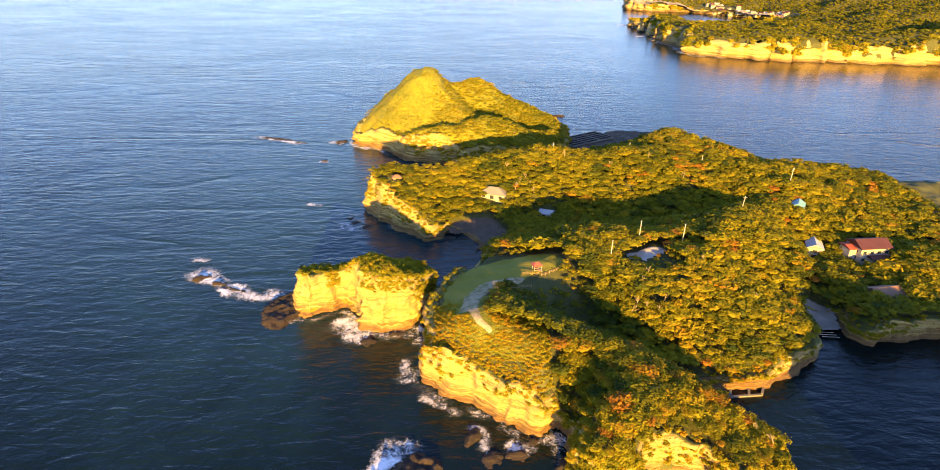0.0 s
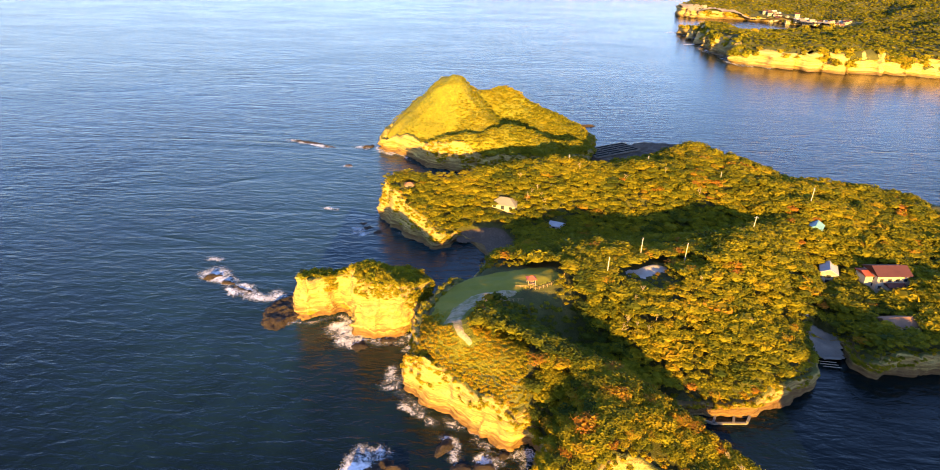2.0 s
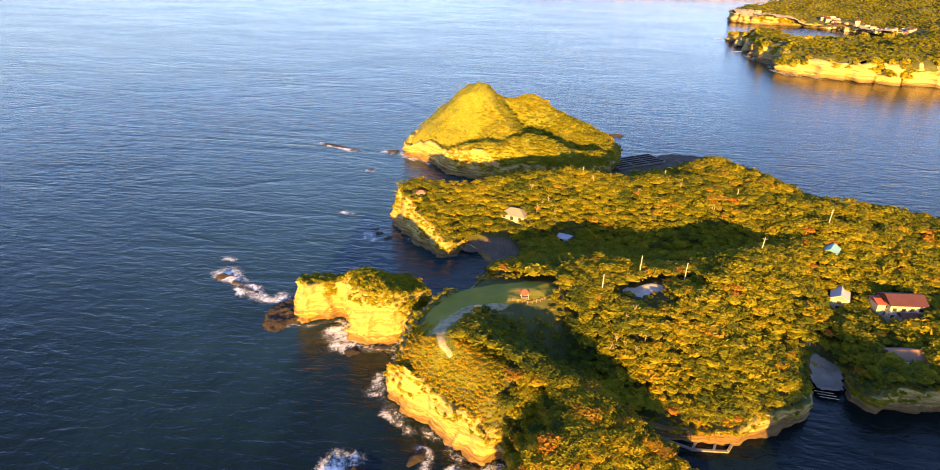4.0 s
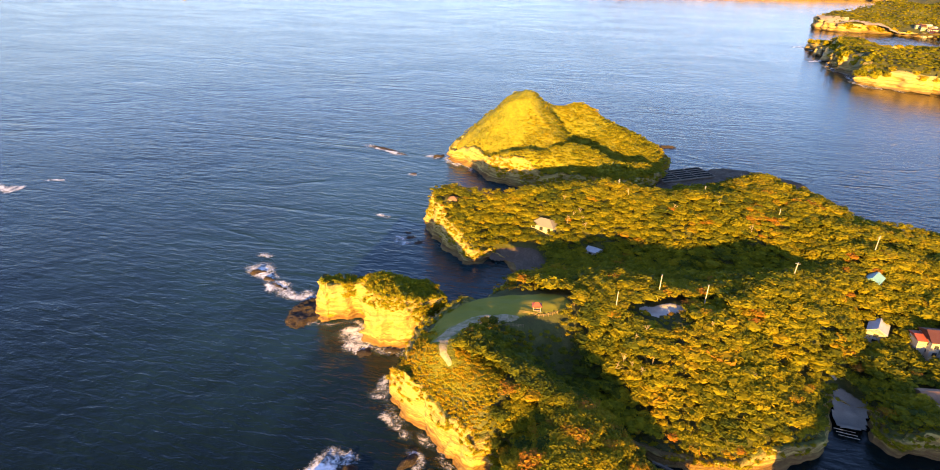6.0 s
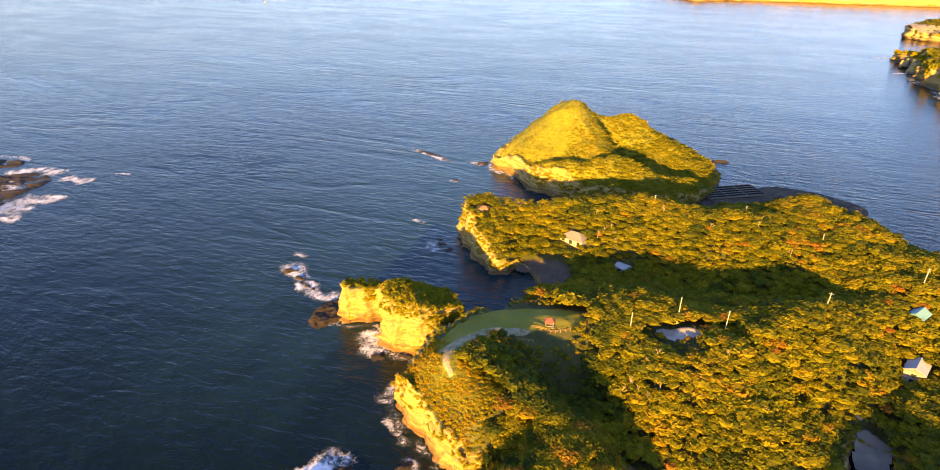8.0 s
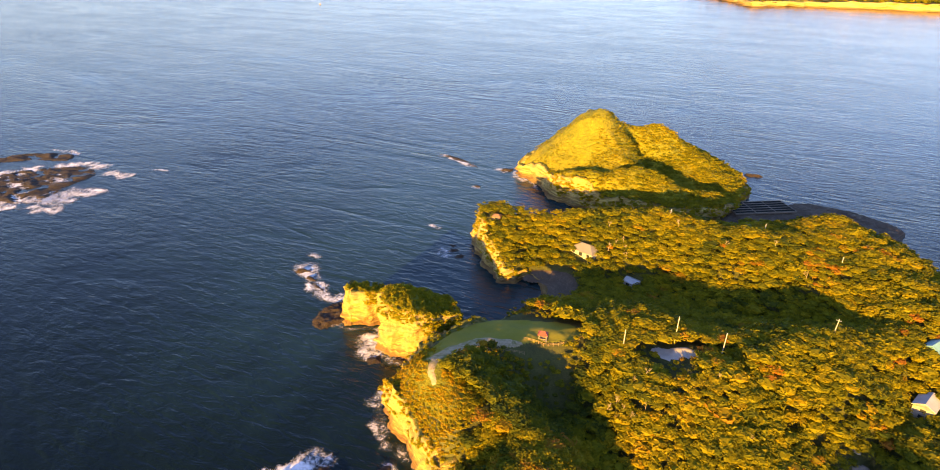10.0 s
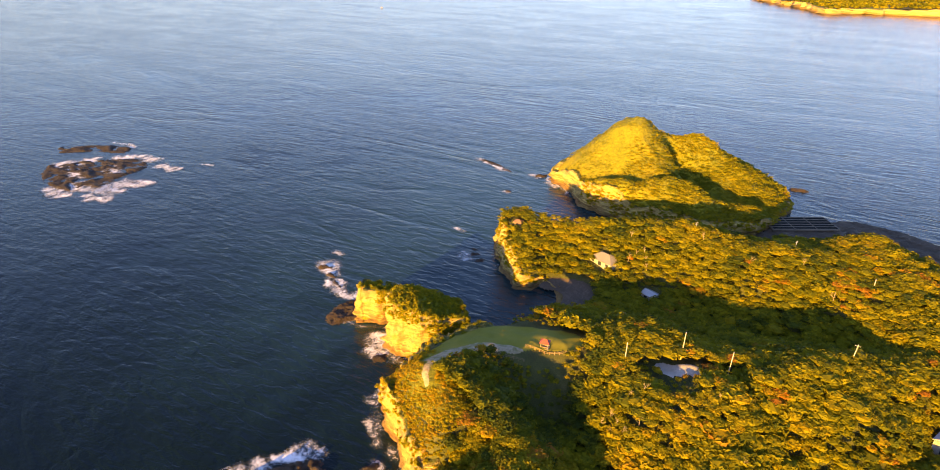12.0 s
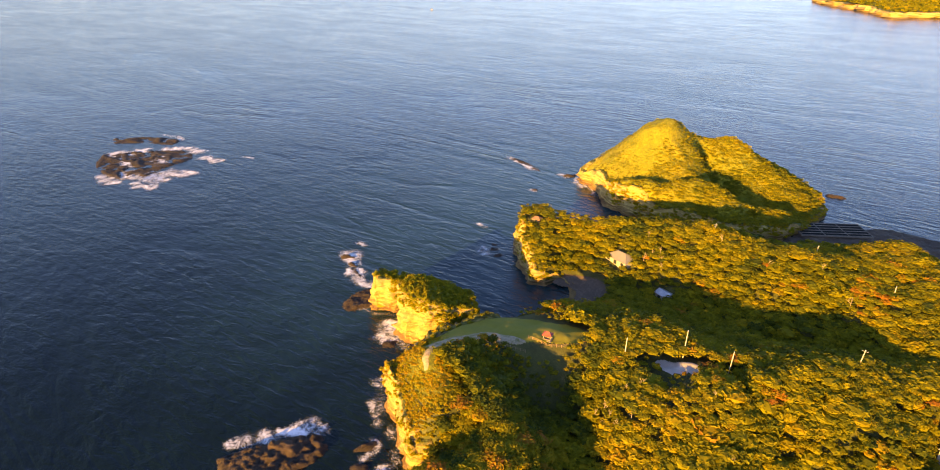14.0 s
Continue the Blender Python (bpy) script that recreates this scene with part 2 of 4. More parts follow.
# ---- mesh helpers ----
def mesh_of(name, verts, faces, mat, smooth=False, tint=None, attribute="tint"):
    """A mesh from arrays: verts n x 3, faces as one array or a list of arrays of equal-sided faces."""
    me = bpy.data.meshes.new(name)
    verts = np.asarray(verts, np.float32)
    groups = [np.asarray(f, np.int32) for f in (faces if isinstance(faces, list) else [faces])]
    loops = np.concatenate([g.ravel() for g in groups])
    sides = np.concatenate([np.full(len(g), g.shape[1], np.int32) for g in groups])
    me.vertices.add(len(verts))
    me.vertices.foreach_set("co", verts.ravel())
    me.loops.add(len(loops))
    me.loops.foreach_set("vertex_index", loops)
    me.polygons.add(len(sides))
    me.polygons.foreach_set("loop_start", np.concatenate([[0], np.cumsum(sides)[:-1]]).astype(np.int32))
    me.polygons.foreach_set("use_smooth", np.full(len(sides), smooth, bool))
    if tint is not None:
        at = me.attributes.new(attribute, "FLOAT", "POINT")
        at.data.foreach_set("value", np.asarray(tint, np.float32))
    me.materials.append(mat)
    me.update(calc_edges=True)
    return me


def part(name, bm, material, parent=None, label=""):
    """Links a bmesh as one mesh object, under its thing if one is given."""
    me = bpy.data.meshes.new(name)
    bm.to_mesh(me)
    bm.free()
    me.materials.append(material)
    ob = new(name, me)
    if parent:
        ob.parent = parent
    if label:
        ob["label"] = label
    return ob


def box(bm, x0, y0, z0, x1, y1, z1, bevel=0.0):
    r = bmesh.ops.create_cube(bm, size=1.0, matrix=Matrix.LocRotScale(((x0 + x1) / 2, (y0 + y1) / 2, (z0 + z1) / 2), None, (x1 - x0, y1 - y0, z1 - z0)))
    if bevel:
        es = list({e for v in r["verts"] for e in v.link_edges})
        bmesh.ops.bevel(bm, geom=es, offset=bevel, segments=1, affect="EDGES")
    return bm


def new_box(*a, bevel=0.0):
    return box(bmesh.new(), *a, bevel=bevel)


def prism(points, z0, z1):
    """An upright prism over an outline."""
    bm = bmesh.new()
    lo = [bm.verts.new((x, y, z0)) for x, y in points]
    hi = [bm.verts.new((x, y, z1)) for x, y in points]
    bm.faces.new(hi)
    bm.faces.new(lo[::-1])
    for i in range(len(points)):
        j = (i + 1) % len(points)
        bm.faces.new((lo[i], lo[j], hi[j], hi[i]))
    bmesh.ops.recalc_face_normals(bm, faces=bm.faces)
    return bm


def tube(bm, a, b, r0, r1, n=6):
    a, b = Vector(a), Vector(b)
    d = b - a
    m = Matrix.Translation((a + b) / 2) @ d.to_track_quat("Z", "Y").to_matrix().to_4x4()
    bmesh.ops.create_cone(bm, cap_ends=True, segments=n, radius1=r0, radius2=r1, depth=d.length, matrix=m)
    return bm


def thing(name, label, category, at=(0, 0, 0), turn=0.0, group="", kind=""):
    ob = new(name)
    ob.matrix_world = pose(*at, 0, 0, turn)
    ob.empty_display_size = 0.5
    return tagged(ob, label, category, group, kind)


# ---- the lie of the land ----
def outline(points, step, rough=0.0, seed=0):
    """A closed coast through the points, rounded and roughened, at even steps; counter-clockwise."""
    p = np.array(points, float)
    if np.sum(p[:, 0] * np.roll(p[:, 1], -1) - np.roll(p[:, 0], -1) * p[:, 1]) < 0:
        p = p[::-1]
    out = []
    n = len(p)
    for i in range(n):
        a, b, c, d = p[i - 1], p[i], p[(i + 1) % n], p[(i + 2) % n]
        k = max(2, int(np.linalg.norm(c - b) / step))
        for t in np.linspace(0, 1, k, endpoint=False):
            h = 0.5 * (2 * b + (c - a) * t + (2 * a - 5 * b + 4 * c - d) * t * t + (3 * b - a - 3 * c + d) * t ** 3)
            out.append(0.55 * h + 0.45 * (b + (c - b) * t))
    out = np.array(out)
    if rough:
        for i, q in enumerate(out):
            v = Vector((q[0] * 0.09, q[1] * 0.09, seed))
            w = Vector((q[0] * 0.35, q[1] * 0.35, seed + 9))
            out[i] = q + rough * np.array([noise.noise(v) + 0.5 * noise.noise(w), noise.noise(v + Vector((40, 7, 3))) + 0.5 * noise.noise(w + Vector((5, 9, 2)))])
    return out


def inside_by(poly, q):
    """How far each point of q lies inside the outline (outside: minus)."""
    a, b = poly, np.roll(poly, -1, 0)
    best = np.full(len(q), 1e18)
    crossing = np.zeros(len(q), bool)
    for (ax, ay), (bx, by) in zip(a, b):
        dx, dy = bx - ax, by - ay
        t = np.clip(((q[:, 0] - ax) * dx + (q[:, 1] - ay) * dy) / (dx * dx + dy * dy + 1e-12), 0, 1)
        best = np.minimum(best, (q[:, 0] - ax - t * dx) ** 2 + (q[:, 1] - ay - t * dy) ** 2)
        if ay != by:
            hit = ((ay > q[:, 1]) != (by > q[:, 1])) & (q[:, 0] < (bx - ax) * (q[:, 1] - ay) / (by - ay) + ax)
            crossing ^= hit
    return np.where(crossing, 1, -1) * np.sqrt(best)


def surface(spots, soft=4.0):
    """A smooth height over the plan through spot heights."""
    s = np.array(spots, float)
    r = np.sqrt(np.sum((s[:, None, :2] - s[None, :, :2]) ** 2, axis=2) + soft * soft)
    w = np.linalg.solve(r - np.eye(len(s)) * 1.0, s[:, 2] - s[:, 2].mean())

    def height(q):
        q = np.atleast_2d(q)
        return np.sqrt(np.sum((q[:, None, :2] - s[None, :, :2]) ** 2, axis=2) + soft * soft) @ w + s[:, 2].mean()
    return height


def rough_noise(q, scale, seed=0.0):
    return np.array([noise.fractal(Vector((x * scale, y * scale, seed)), 0.9, 2.0, 4) for x, y in q])


def outline_open(line):
    """A polyline cut into short steps, with a third column that fades to nothing at both ends."""
    p = np.array(line, float)
    k = np.linspace(0, len(p) - 1, 40)
    return np.column_stack([np.interp(k, np.arange(len(p)), p[:, 0]), np.interp(k, np.arange(len(p)), p[:, 1]), np.clip(np.sin(np.linspace(0.05, 3.1, 40)) * 2.0, 0, 1)])


class Land:
    """A piece of land: its waterline, its heights, and the meshes of its ground and cliff."""

    def __init__(self, points, spots, step=1.0, rough=1.5, seed=0, grid=1.2, lean=0.16, rise=4.0, relief=0.6, ledge=0.7, rolling=0.0, wave=0.12, course=0.7, ragged=0.07, soft=4.0, gullies=()):
        self.gullies = gullies
        self.course, self.ragged = course, ragged
        self.wave = wave
        self.rolling = rolling
        self.line = outline(points, step, rough, seed)
        self.coarse = outline(points, step * 3, rough, seed)
        self.raw, self.grid, self.lean, self.rise, self.relief, self.seed, self.ledge = surface(spots, soft), grid, lean, rise, relief, seed, ledge

    def depth(self, q):
        return inside_by(self.coarse, q)

    def height(self, q):
        q = np.atleast_2d(np.asarray(q, float))
        z = self.raw(q)
        if self.rolling:
            z = z + self.rolling * rough_noise(q, 0.04, 31.0) * np.clip((q[:, 0] - 45) / 20, 0, 1) * np.clip((q[:, 1] - 150) / 30, 0, 1)
        for line, deep, wide in self.gullies:
            e = outline_open(line)
            d2 = ((q[:, None, :] - e[None, :, :2]) ** 2).sum(2)
            k = d2.argmin(1)
            z = z - deep * e[k, 2] * np.exp(-np.sqrt(d2[np.arange(len(q)), k]) / wide)
        return np.maximum(z, 0.6)

    def ground(self, q):
        q = np.atleast_2d(np.asarray(q, float))
        return np.maximum(self.height(q) + rough_noise(q, self.wave, self.seed) * self.relief, 0.6)

    def build(self, name, ground_mat, cliff_mat, labels):
        lo, hi = self.line.min(0) - 1, self.line.max(0) + 1
        nx, ny = int((hi[0] - lo[0]) / self.grid) + 2, int((hi[1] - lo[1]) / self.grid) + 2
        gx, gy = np.meshgrid(lo[0] + np.arange(nx) * self.grid, lo[1] + np.arange(ny) * self.grid)
        q = np.stack([gx.ravel(), gy.ravel()], 1)
        d = self.depth(q)
        z = self.ground(q)
        edge = np.clip((self.lean * z + 2.5) - d, 0, None)
        z = z - edge * 6.0 / max(1.0, self.grid / 2)
        keep = (d > 1.0).reshape(ny, nx)
        idx = np.arange(nx * ny).reshape(ny, nx)
        ok = keep[:-1, :-1] & keep[1:, :-1] & keep[:-1, 1:] & keep[1:, 1:]
        f = np.stack([idx[:-1, :-1][ok], idx[:-1, 1:][ok], idx[1:, 1:][ok], idx[1:, :-1][ok]], 1)
        used = np.unique(f)
        back = np.full(nx * ny, -1)
        back[used] = np.arange(len(used))
        me = mesh_of(name, np.column_stack([q, z])[used], back[f], ground_mat, True)
        tagged(new(name, me), labels[0], "ground", kind="structure")

        # the cliff: rows of points from under the water up to the brink and a little way in over the top
        p = self.line
        n = len(p)
        tang = np.roll(p, -3, 0) - np.roll(p, 3, 0)
        inward = np.stack([-tang[:, 1], tang[:, 0]], 1) / (np.linalg.norm(tang, axis=1)[:, None] + 1e-9)
        top = self.height(p + inward * self.rise)
        for _ in range(3):
            top = (np.roll(top, 1) + top + np.roll(top, -1)) / 3
        top *= np.clip(0.92 + 0.5 * rough_noise(p, self.ragged, self.seed + 2.0), 0.55, 1.15)
        rows = max(8, int(top.max() / self.course))
        verts = []
        for j in range(rows + 1):
            u = j / rows
            zz = -2.0 + (top + 2.0) * u
            inset = self.lean * np.maximum(zz, 0) + np.minimum(zz, 0) * 0.8
            jit = np.empty(n)
            for i in range(n):
                x, y = p[i]
                h = zz[i] + 1.4 * noise.noise(Vector((x * 0.02, y * 0.02, self.seed)))
                bed = noise.noise(Vector((x * 0.02, y * 0.02, h * 0.9))) + 0.6 * noise.noise(Vector((x * 0.05, y * 0.05, h * 2.3)))
                lump = noise.fractal(Vector((x * 0.11, y * 0.11, h * 0.13 + self.seed)), 0.9, 2.0, 4)
                chip = noise.noise(Vector((x * 0.7, y * 0.7, h * 0.5)))
                jit[i] = self.ledge * (bed * (0.4 + 2.4 * math.exp(-max(h, 0) / 4)) + lump * 2.6 + chip * 0.5)
            notch = np.exp(-((zz - 1.6) / 1.3) ** 2) * 0.9 * self.ledge
            inset = inset + jit * np.clip(top / 6, 0.25, 1.2) + notch
            verts.append(np.column_stack([p + inward * inset[:, None], zz]))
        brink = verts[-1]
        for k, (go, down) in enumerate(((1.0, 0.15), (2.4, 0.1), (4.0, -2.5))):
            go, down = go * max(1.0, self.grid / 3.2), down * max(1.0, self.grid / 4)
            r = brink[:, :2] + inward * go
            hz = self.ground(r) + down if self.grid > 4 else self.height(r) + down
            verts.append(np.column_stack([r, np.minimum(hz, top + go * 1.5)]))
        self.face = np.stack(verts[:-1])
        v = np.concatenate(verts)
        i = np.arange(n)
        j = (i + 1) % n
        f = np.concatenate([np.stack([k * n + i, k * n + j, (k + 1) * n + j, (k + 1) * n + i], 1) for k in range(len(verts) - 1)])
        me = mesh_of(name + "_cliff", v, f, cliff_mat, True)
        tagged(new(name + "_cliff", me), labels[1], "cliff", kind="structure")
        return self


PENINSULA_COAST = [
    (-53, 282), (-41, 269), (-28, 256), (-17, 249), (-11, 252), (-10, 258), (-2, 256), (3, 249), (6, 238), (7, 228), (4, 216), (0, 206), (-7, 197), (-12, 187),
    (-15, 175), (-14, 163), (-13, 151), (-6, 144), (4, 138.5), (12, 133), (18, 130), (21.5, 128), (24.5, 131.5), (28, 128), (27, 120), (25.5, 112), (30, 106), (40, 106), (45, 112), (51, 114.5), (58, 113.5), (63, 107.5), (72, 107), (80, 113), (84, 122),
    (76, 133), (65, 144), (61, 152), (71, 151), (80, 148.5), (89, 150), (100, 156), (117, 169), (121, 181), (124, 192), (134, 191), (131, 180), (137, 173), (148, 177), (170, 178),
    (205, 172), (262, 165), (300, 220), (300, 290), (215, 308)]
NORTH_COAST = [(168, 314), (150, 328), (142, 350), (134, 369), (112, 386), (98, 378), (78, 366), (62, 352), (44, 334), (22, 318), (0, 304), (-22, 294), (-44, 291)]
HEADLAND = [(25, 192, 15.3), (34, 203, 15.3), (5, 195, 13.8), (-1, 180, 14.5), (-7, 186, 12.5), (7, 179, 17.2), (10, 206, 13), (-9, 168, 13.5), (6, 154, 20.5), (4, 165, 20), (0, 156, 20.5), (12, 156, 19.5), (13, 168, 15.5), (22, 173, 11),
            (4, 145, 13.5), (-8, 150, 13), (12, 140, 13), (14, 147, 18.5), (20, 144, 19.5), (21.5, 138, 18), (26.5, 141, 11), (-11, 159, 13), (20, 135, 13), (29, 149, 16.5), (40, 148, 14.5), (34, 157, 13), (31, 137, 8), (28.5, 131.5, 4),
            (50, 147, 12.5), (37, 119, 15), (53, 117, 12), (74, 122, 5), (62, 132, 10), (43, 131, 15), (31, 168, 7.5), (40, 163, 6), (38, 173, 3.5), (50, 166, 2), (60, 156, 1.2), (30, 185, 10.5), (40, 192, 11.5)]
UPLAND = [(58, 181, 10), (90, 158, 5), (88, 168, 11), (80, 154, 3), (106, 166, 5.5), (116, 180, 4), (100, 195, 16), (80, 185, 14), (52, 200, 15), (66, 216, 15), (82, 213, 17), (114, 239, 20),
          (125, 212, 12), (129, 202, 3), (98, 225, 19), (45, 231, 14), (54, 233, 13), (30, 222, 10), (62, 236, 10), (15, 226, 8.5), (38, 244, 4), (22, 246, 2.5), (86, 240, 11)]
RIDGE = [(-47, 278, 18), (-33, 277, 18.5), (-20, 257, 9.5), (-35, 266, 14), (11, 277, 11), (0, 290, 17), (20, 301, 20), (42, 309, 22), (75, 312, 21), (114, 294, 21), (111, 345, 24),
         (62, 340, 9), (35, 271, 2.8), (15, 264, 4), (-6, 259, 1), (4, 252, 0.9), (8, 241, 0.9), (12, 250, 1.6), (62, 255, 3), (88, 259, 4), (110, 266, 9), (130, 268, 15), (40, 284, 12), (70, 284, 12), (130, 362, 8), (96, 364, 6)]
HARBOUR = [(148, 274, 20), (140, 255, 15), (156, 233, 7), (143, 232, 5), (131, 196, 1.4), (128, 187, 0.8), (136, 190, 3), (140, 180, 6.5), (150, 192, 6), (180, 215, 9), (220, 200, 10), (250, 250, 12), (190, 270, 14), (160, 302, 18), (184, 298, 18), (212, 292, 15), (280, 270, 9), (260, 180, 8)]
peninsula = Land(PENINSULA_COAST + NORTH_COAST, HEADLAND + UPLAND + RIDGE + HARBOUR, step=0.9, rough=1.6, seed=3, rolling=2.6,
                 gullies=(([(80, 219), (84, 214), (89, 208), (95, 200), (104, 195), (113, 190)], 6.5, 4.0), ([(128, 199), (133, 211), (139, 224), (142, 244)], 5.0, 5.0)))
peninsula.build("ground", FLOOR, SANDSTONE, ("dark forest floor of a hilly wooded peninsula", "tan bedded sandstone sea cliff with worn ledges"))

islet = Land([(-62, 190), (-60, 185), (-55, 183.5), (-50, 189), (-45, 191.5), (-40.5, 187), (-37, 178.5), (-31, 176.5), (-22, 178.5), (-15.5, 184), (-12.5, 194), (-15, 204), (-24, 211), (-42, 211), (-54, 205), (-61, 198)],
             [(-56, 190, 15.5), (-57, 196, 14), (-49, 196, 12), (-42, 193, 17), (-34, 184, 22), (-24, 186, 19.5), (-18, 193, 14), (-28, 206, 12), (-45, 206, 10), (-36, 193, 21.5)], step=0.6, rough=0.9, seed=8, grid=0.8, lean=0.13, rise=2.6, ledge=0.9)
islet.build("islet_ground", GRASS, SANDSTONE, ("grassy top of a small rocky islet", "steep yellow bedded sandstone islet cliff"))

HILL_FOOT = [(-39, 366, 14), (-30, 369, 18.5), (-13, 366, 22), (2, 374, 22.5), (11, 381, 23), (28, 376, 19), (-5, 357, 10), (25, 356, 10), (52, 374, 8), (50, 388, 12), (-69, 393, 9), (-60, 398, 21)]
HILL_TOP = [(-31, 418, 46), (-40, 411, 40), (-23, 409, 39), (-22, 421, 41), (-36, 428, 41), (-47, 414, 36.5), (-50, 407, 33), (-44, 426, 35), (-38, 401, 35), (-17, 411, 31), (-19, 425, 37), (4, 446, 34), (-3, 441, 30), (11, 441, 28.5), (-12, 431, 31)]
HILL_SIDE = [(-40, 376, 13), (-29, 377, 14.5), (-28, 385, 16), (-12, 375, 17.5), (-10, 385, 18.5), (3, 385, 17), (5, 396, 17.5), (15, 393, 12), (20, 404, 9.5), (30, 392, 9), (15, 416, 15), (8, 424, 20), (20, 428, 15), (42, 412, 6), (60, 405, 4), (40, 440, 13), (44, 457, 9), (55, 450, 5), (24, 446, 20), (-55, 430, 20), (-10, 470, 12)]
hill_island = Land([(-78, 391), (-58, 379), (-46, 364), (-36, 357), (-9, 352), (20, 351), (45, 360), (62, 380), (66, 400), (69, 430), (62, 456), (35, 476), (0, 482), (-35, 468), (-62, 440), (-76, 412)],
                   HILL_FOOT + HILL_TOP + HILL_SIDE, step=1.6, rough=1.8, seed=15, grid=1.5, lean=0.3, ledge=1.0, relief=2.2, wave=0.085, soft=3.0,
                   gullies=(([(-42, 375), (-30, 376), (-14, 374), (0, 383), (12, 390), (30, 390)], 2.5, 3.5), ([(4, 400), (14, 401), (28, 402), (56, 400)], 6.0, 8.0),
                            ([(-16, 440), (-6, 427), (6, 415), (18, 405), (34, 402)], 12.0, 5.0), ([(-26, 402), (-20, 412), (-16, 424)], 2.5, 3.0)))
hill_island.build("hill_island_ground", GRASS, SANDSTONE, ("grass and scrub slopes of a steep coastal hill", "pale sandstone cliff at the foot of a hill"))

# headland out of view to the south, added to shade the inlet shore
shade_head = Land([(108, 52), (120, 40), (160, 34), (200, 50), (205, 82), (170, 94), (130, 92), (110, 78)], [(150, 66, 30), (125, 66, 24), (180, 66, 28), (150, 86, 20), (120, 80, 16)], step=2.5, rough=2.0, seed=35, grid=3)
shade_head.build("south_head_ground", FLOOR, SANDSTONE, ("dark floor of an unseen wooded headland added for shade", "sandstone cliff of the unseen headland added for shade"))

far_coast = Land([(264, 784), (295, 760), (355, 736), (391, 740), (480, 732), (700, 720), (1200, 740), (1369, 1186), (1132, 1655), (604, 1811), (458, 1499), (314, 1389), (324, 1296),
                  (431, 1286), (524, 1198), (496, 1114), (367, 1089), (261, 1072), (249, 1048), (265, 1015), (271, 960), (253, 897), (266, 835)],
                 [(290, 784, 15), (340, 765, 20), (420, 768, 22), (480, 760, 18), (558, 787, 26), (696, 796, 36), (323, 842, 22), (429, 859, 19), (542, 890, 18), (317, 920, 15), (312, 992, 15), (279, 1046, 10), (390, 1040, 5),
                  (444, 1101, 5), (548, 1179, 4), (469, 1288, 6), (577, 1281, 14), (374, 1389, 20), (533, 1420, 36), (730, 1186, 40), (857, 952, 45), (1108, 1108, 60), (882, 1499, 60), (611, 1015, 20), (1263, 874, 60)],
                 step=5, rough=12, seed=21, grid=7, lean=0.26, rise=16, relief=13, ledge=1.7, wave=0.012, course=2.2, ragged=0.02)
far_coast.build("far_coast_ground", FLOOR, FAR_ROCK, ("wooded hills of the coast across the bay", "pale sunlit sea cliffs across the bay"))
far_cape = Land([(-360, 2380), (-200, 2130), (-110, 1960), (-20, 2030), (140, 2060), (500, 2100), (900, 2300), (600, 2900), (-200, 2900), (-420, 2600)],
                [(-250, 2300, 16), (-90, 2080, 13), (100, 2200, 18), (500, 2400, 26), (-200, 2600, 20), (-320, 2420, 10)], step=14, rough=20, seed=27, grid=18, lean=0.4, rise=30, relief=6, ledge=4, wave=0.006, course=6, ragged=0.01)
far_cape.build("far_cape_ground", FLOOR, FAR_ROCK, ("wooded cape far across the sea", "pale cliff of a distant cape"))

# ---- sea ----
bm = bmesh.new()
for a in ((-9000, -9000), (9000, -9000), (9000, 9000), (-9000, 9000)):
    bm.verts.new((*a, 0))
bm.faces.new(bm.verts)
tagged(part("water", bm, SEA), "deep blue sea with wind ripples", "sea", kind="structure")


# ---- trees ----
def blob(rng, sub=2):
    bm = bmesh.new()
    bmesh.ops.create_icosphere(bm, subdivisions=sub, radius=1.0)
    off = Vector(rng.uniform(-50, 50, 3))
    for v in bm.verts:
        v.co *= 0.8 + 0.35 * noise.noise(v.co * 1.7 + off)
    bm.verts.ensure_lookup_table()
    vs = np.array([v.co for v in bm.verts])
    fs = np.array([[v.index for v in f.verts] for f in bm.faces])
    bm.free()
    return vs, fs


def crown_pieces(seed, cards, size, lobes=7, flat=0.75, core=0.72):
    """A crown of unit radius: lobes covered with small leaf sprays round a leafy core. Returns verts, triangles, quads."""
    rng = np.random.default_rng(seed)
    cv, cf = blob(rng, 1)
    cv = cv * np.array([core, core, core * flat])
    c = rng.normal(size=(lobes, 3))
    c /= np.linalg.norm(c, axis=1)[:, None]
    c[:, 2] = np.abs(c[:, 2]) * 0.9 - 0.1
    c *= rng.uniform(0.45, 0.7, lobes)[:, None]
    rad = rng.uniform(0.36, 0.56, lobes)
    which = rng.integers(0, lobes, cards)
    d = rng.normal(size=(cards, 3))
    d[:, 2] = d[:, 2] + 0.7
    d /= np.linalg.norm(d, axis=1)[:, None]
    at = (c[which] + d * (rad[which] * rng.uniform(0.72, 1.28, cards))[:, None]) * np.array([1, 1, flat])
    nrm = d + rng.normal(scale=0.33, size=(cards, 3))
    nrm /= np.linalg.norm(nrm, axis=1)[:, None]
    t = np.cross(nrm, rng.normal(size=(cards, 3)))
    t /= np.linalg.norm(t, axis=1)[:, None]
    b = np.cross(nrm, t)
    s = (size * rng.uniform(0.6, 1.35, cards))[:, None]
    quad = np.stack([at - t * s, at - b * s * 0.55 + nrm * s * 0.25, at + t * s, at + b * s * 0.6 + nrm * s * 0.2], 1).reshape(-1, 3)
    qf = np.arange(cards * 4).reshape(-1, 4) + len(cv)
    return np.concatenate([cv, quad]), cf, qf


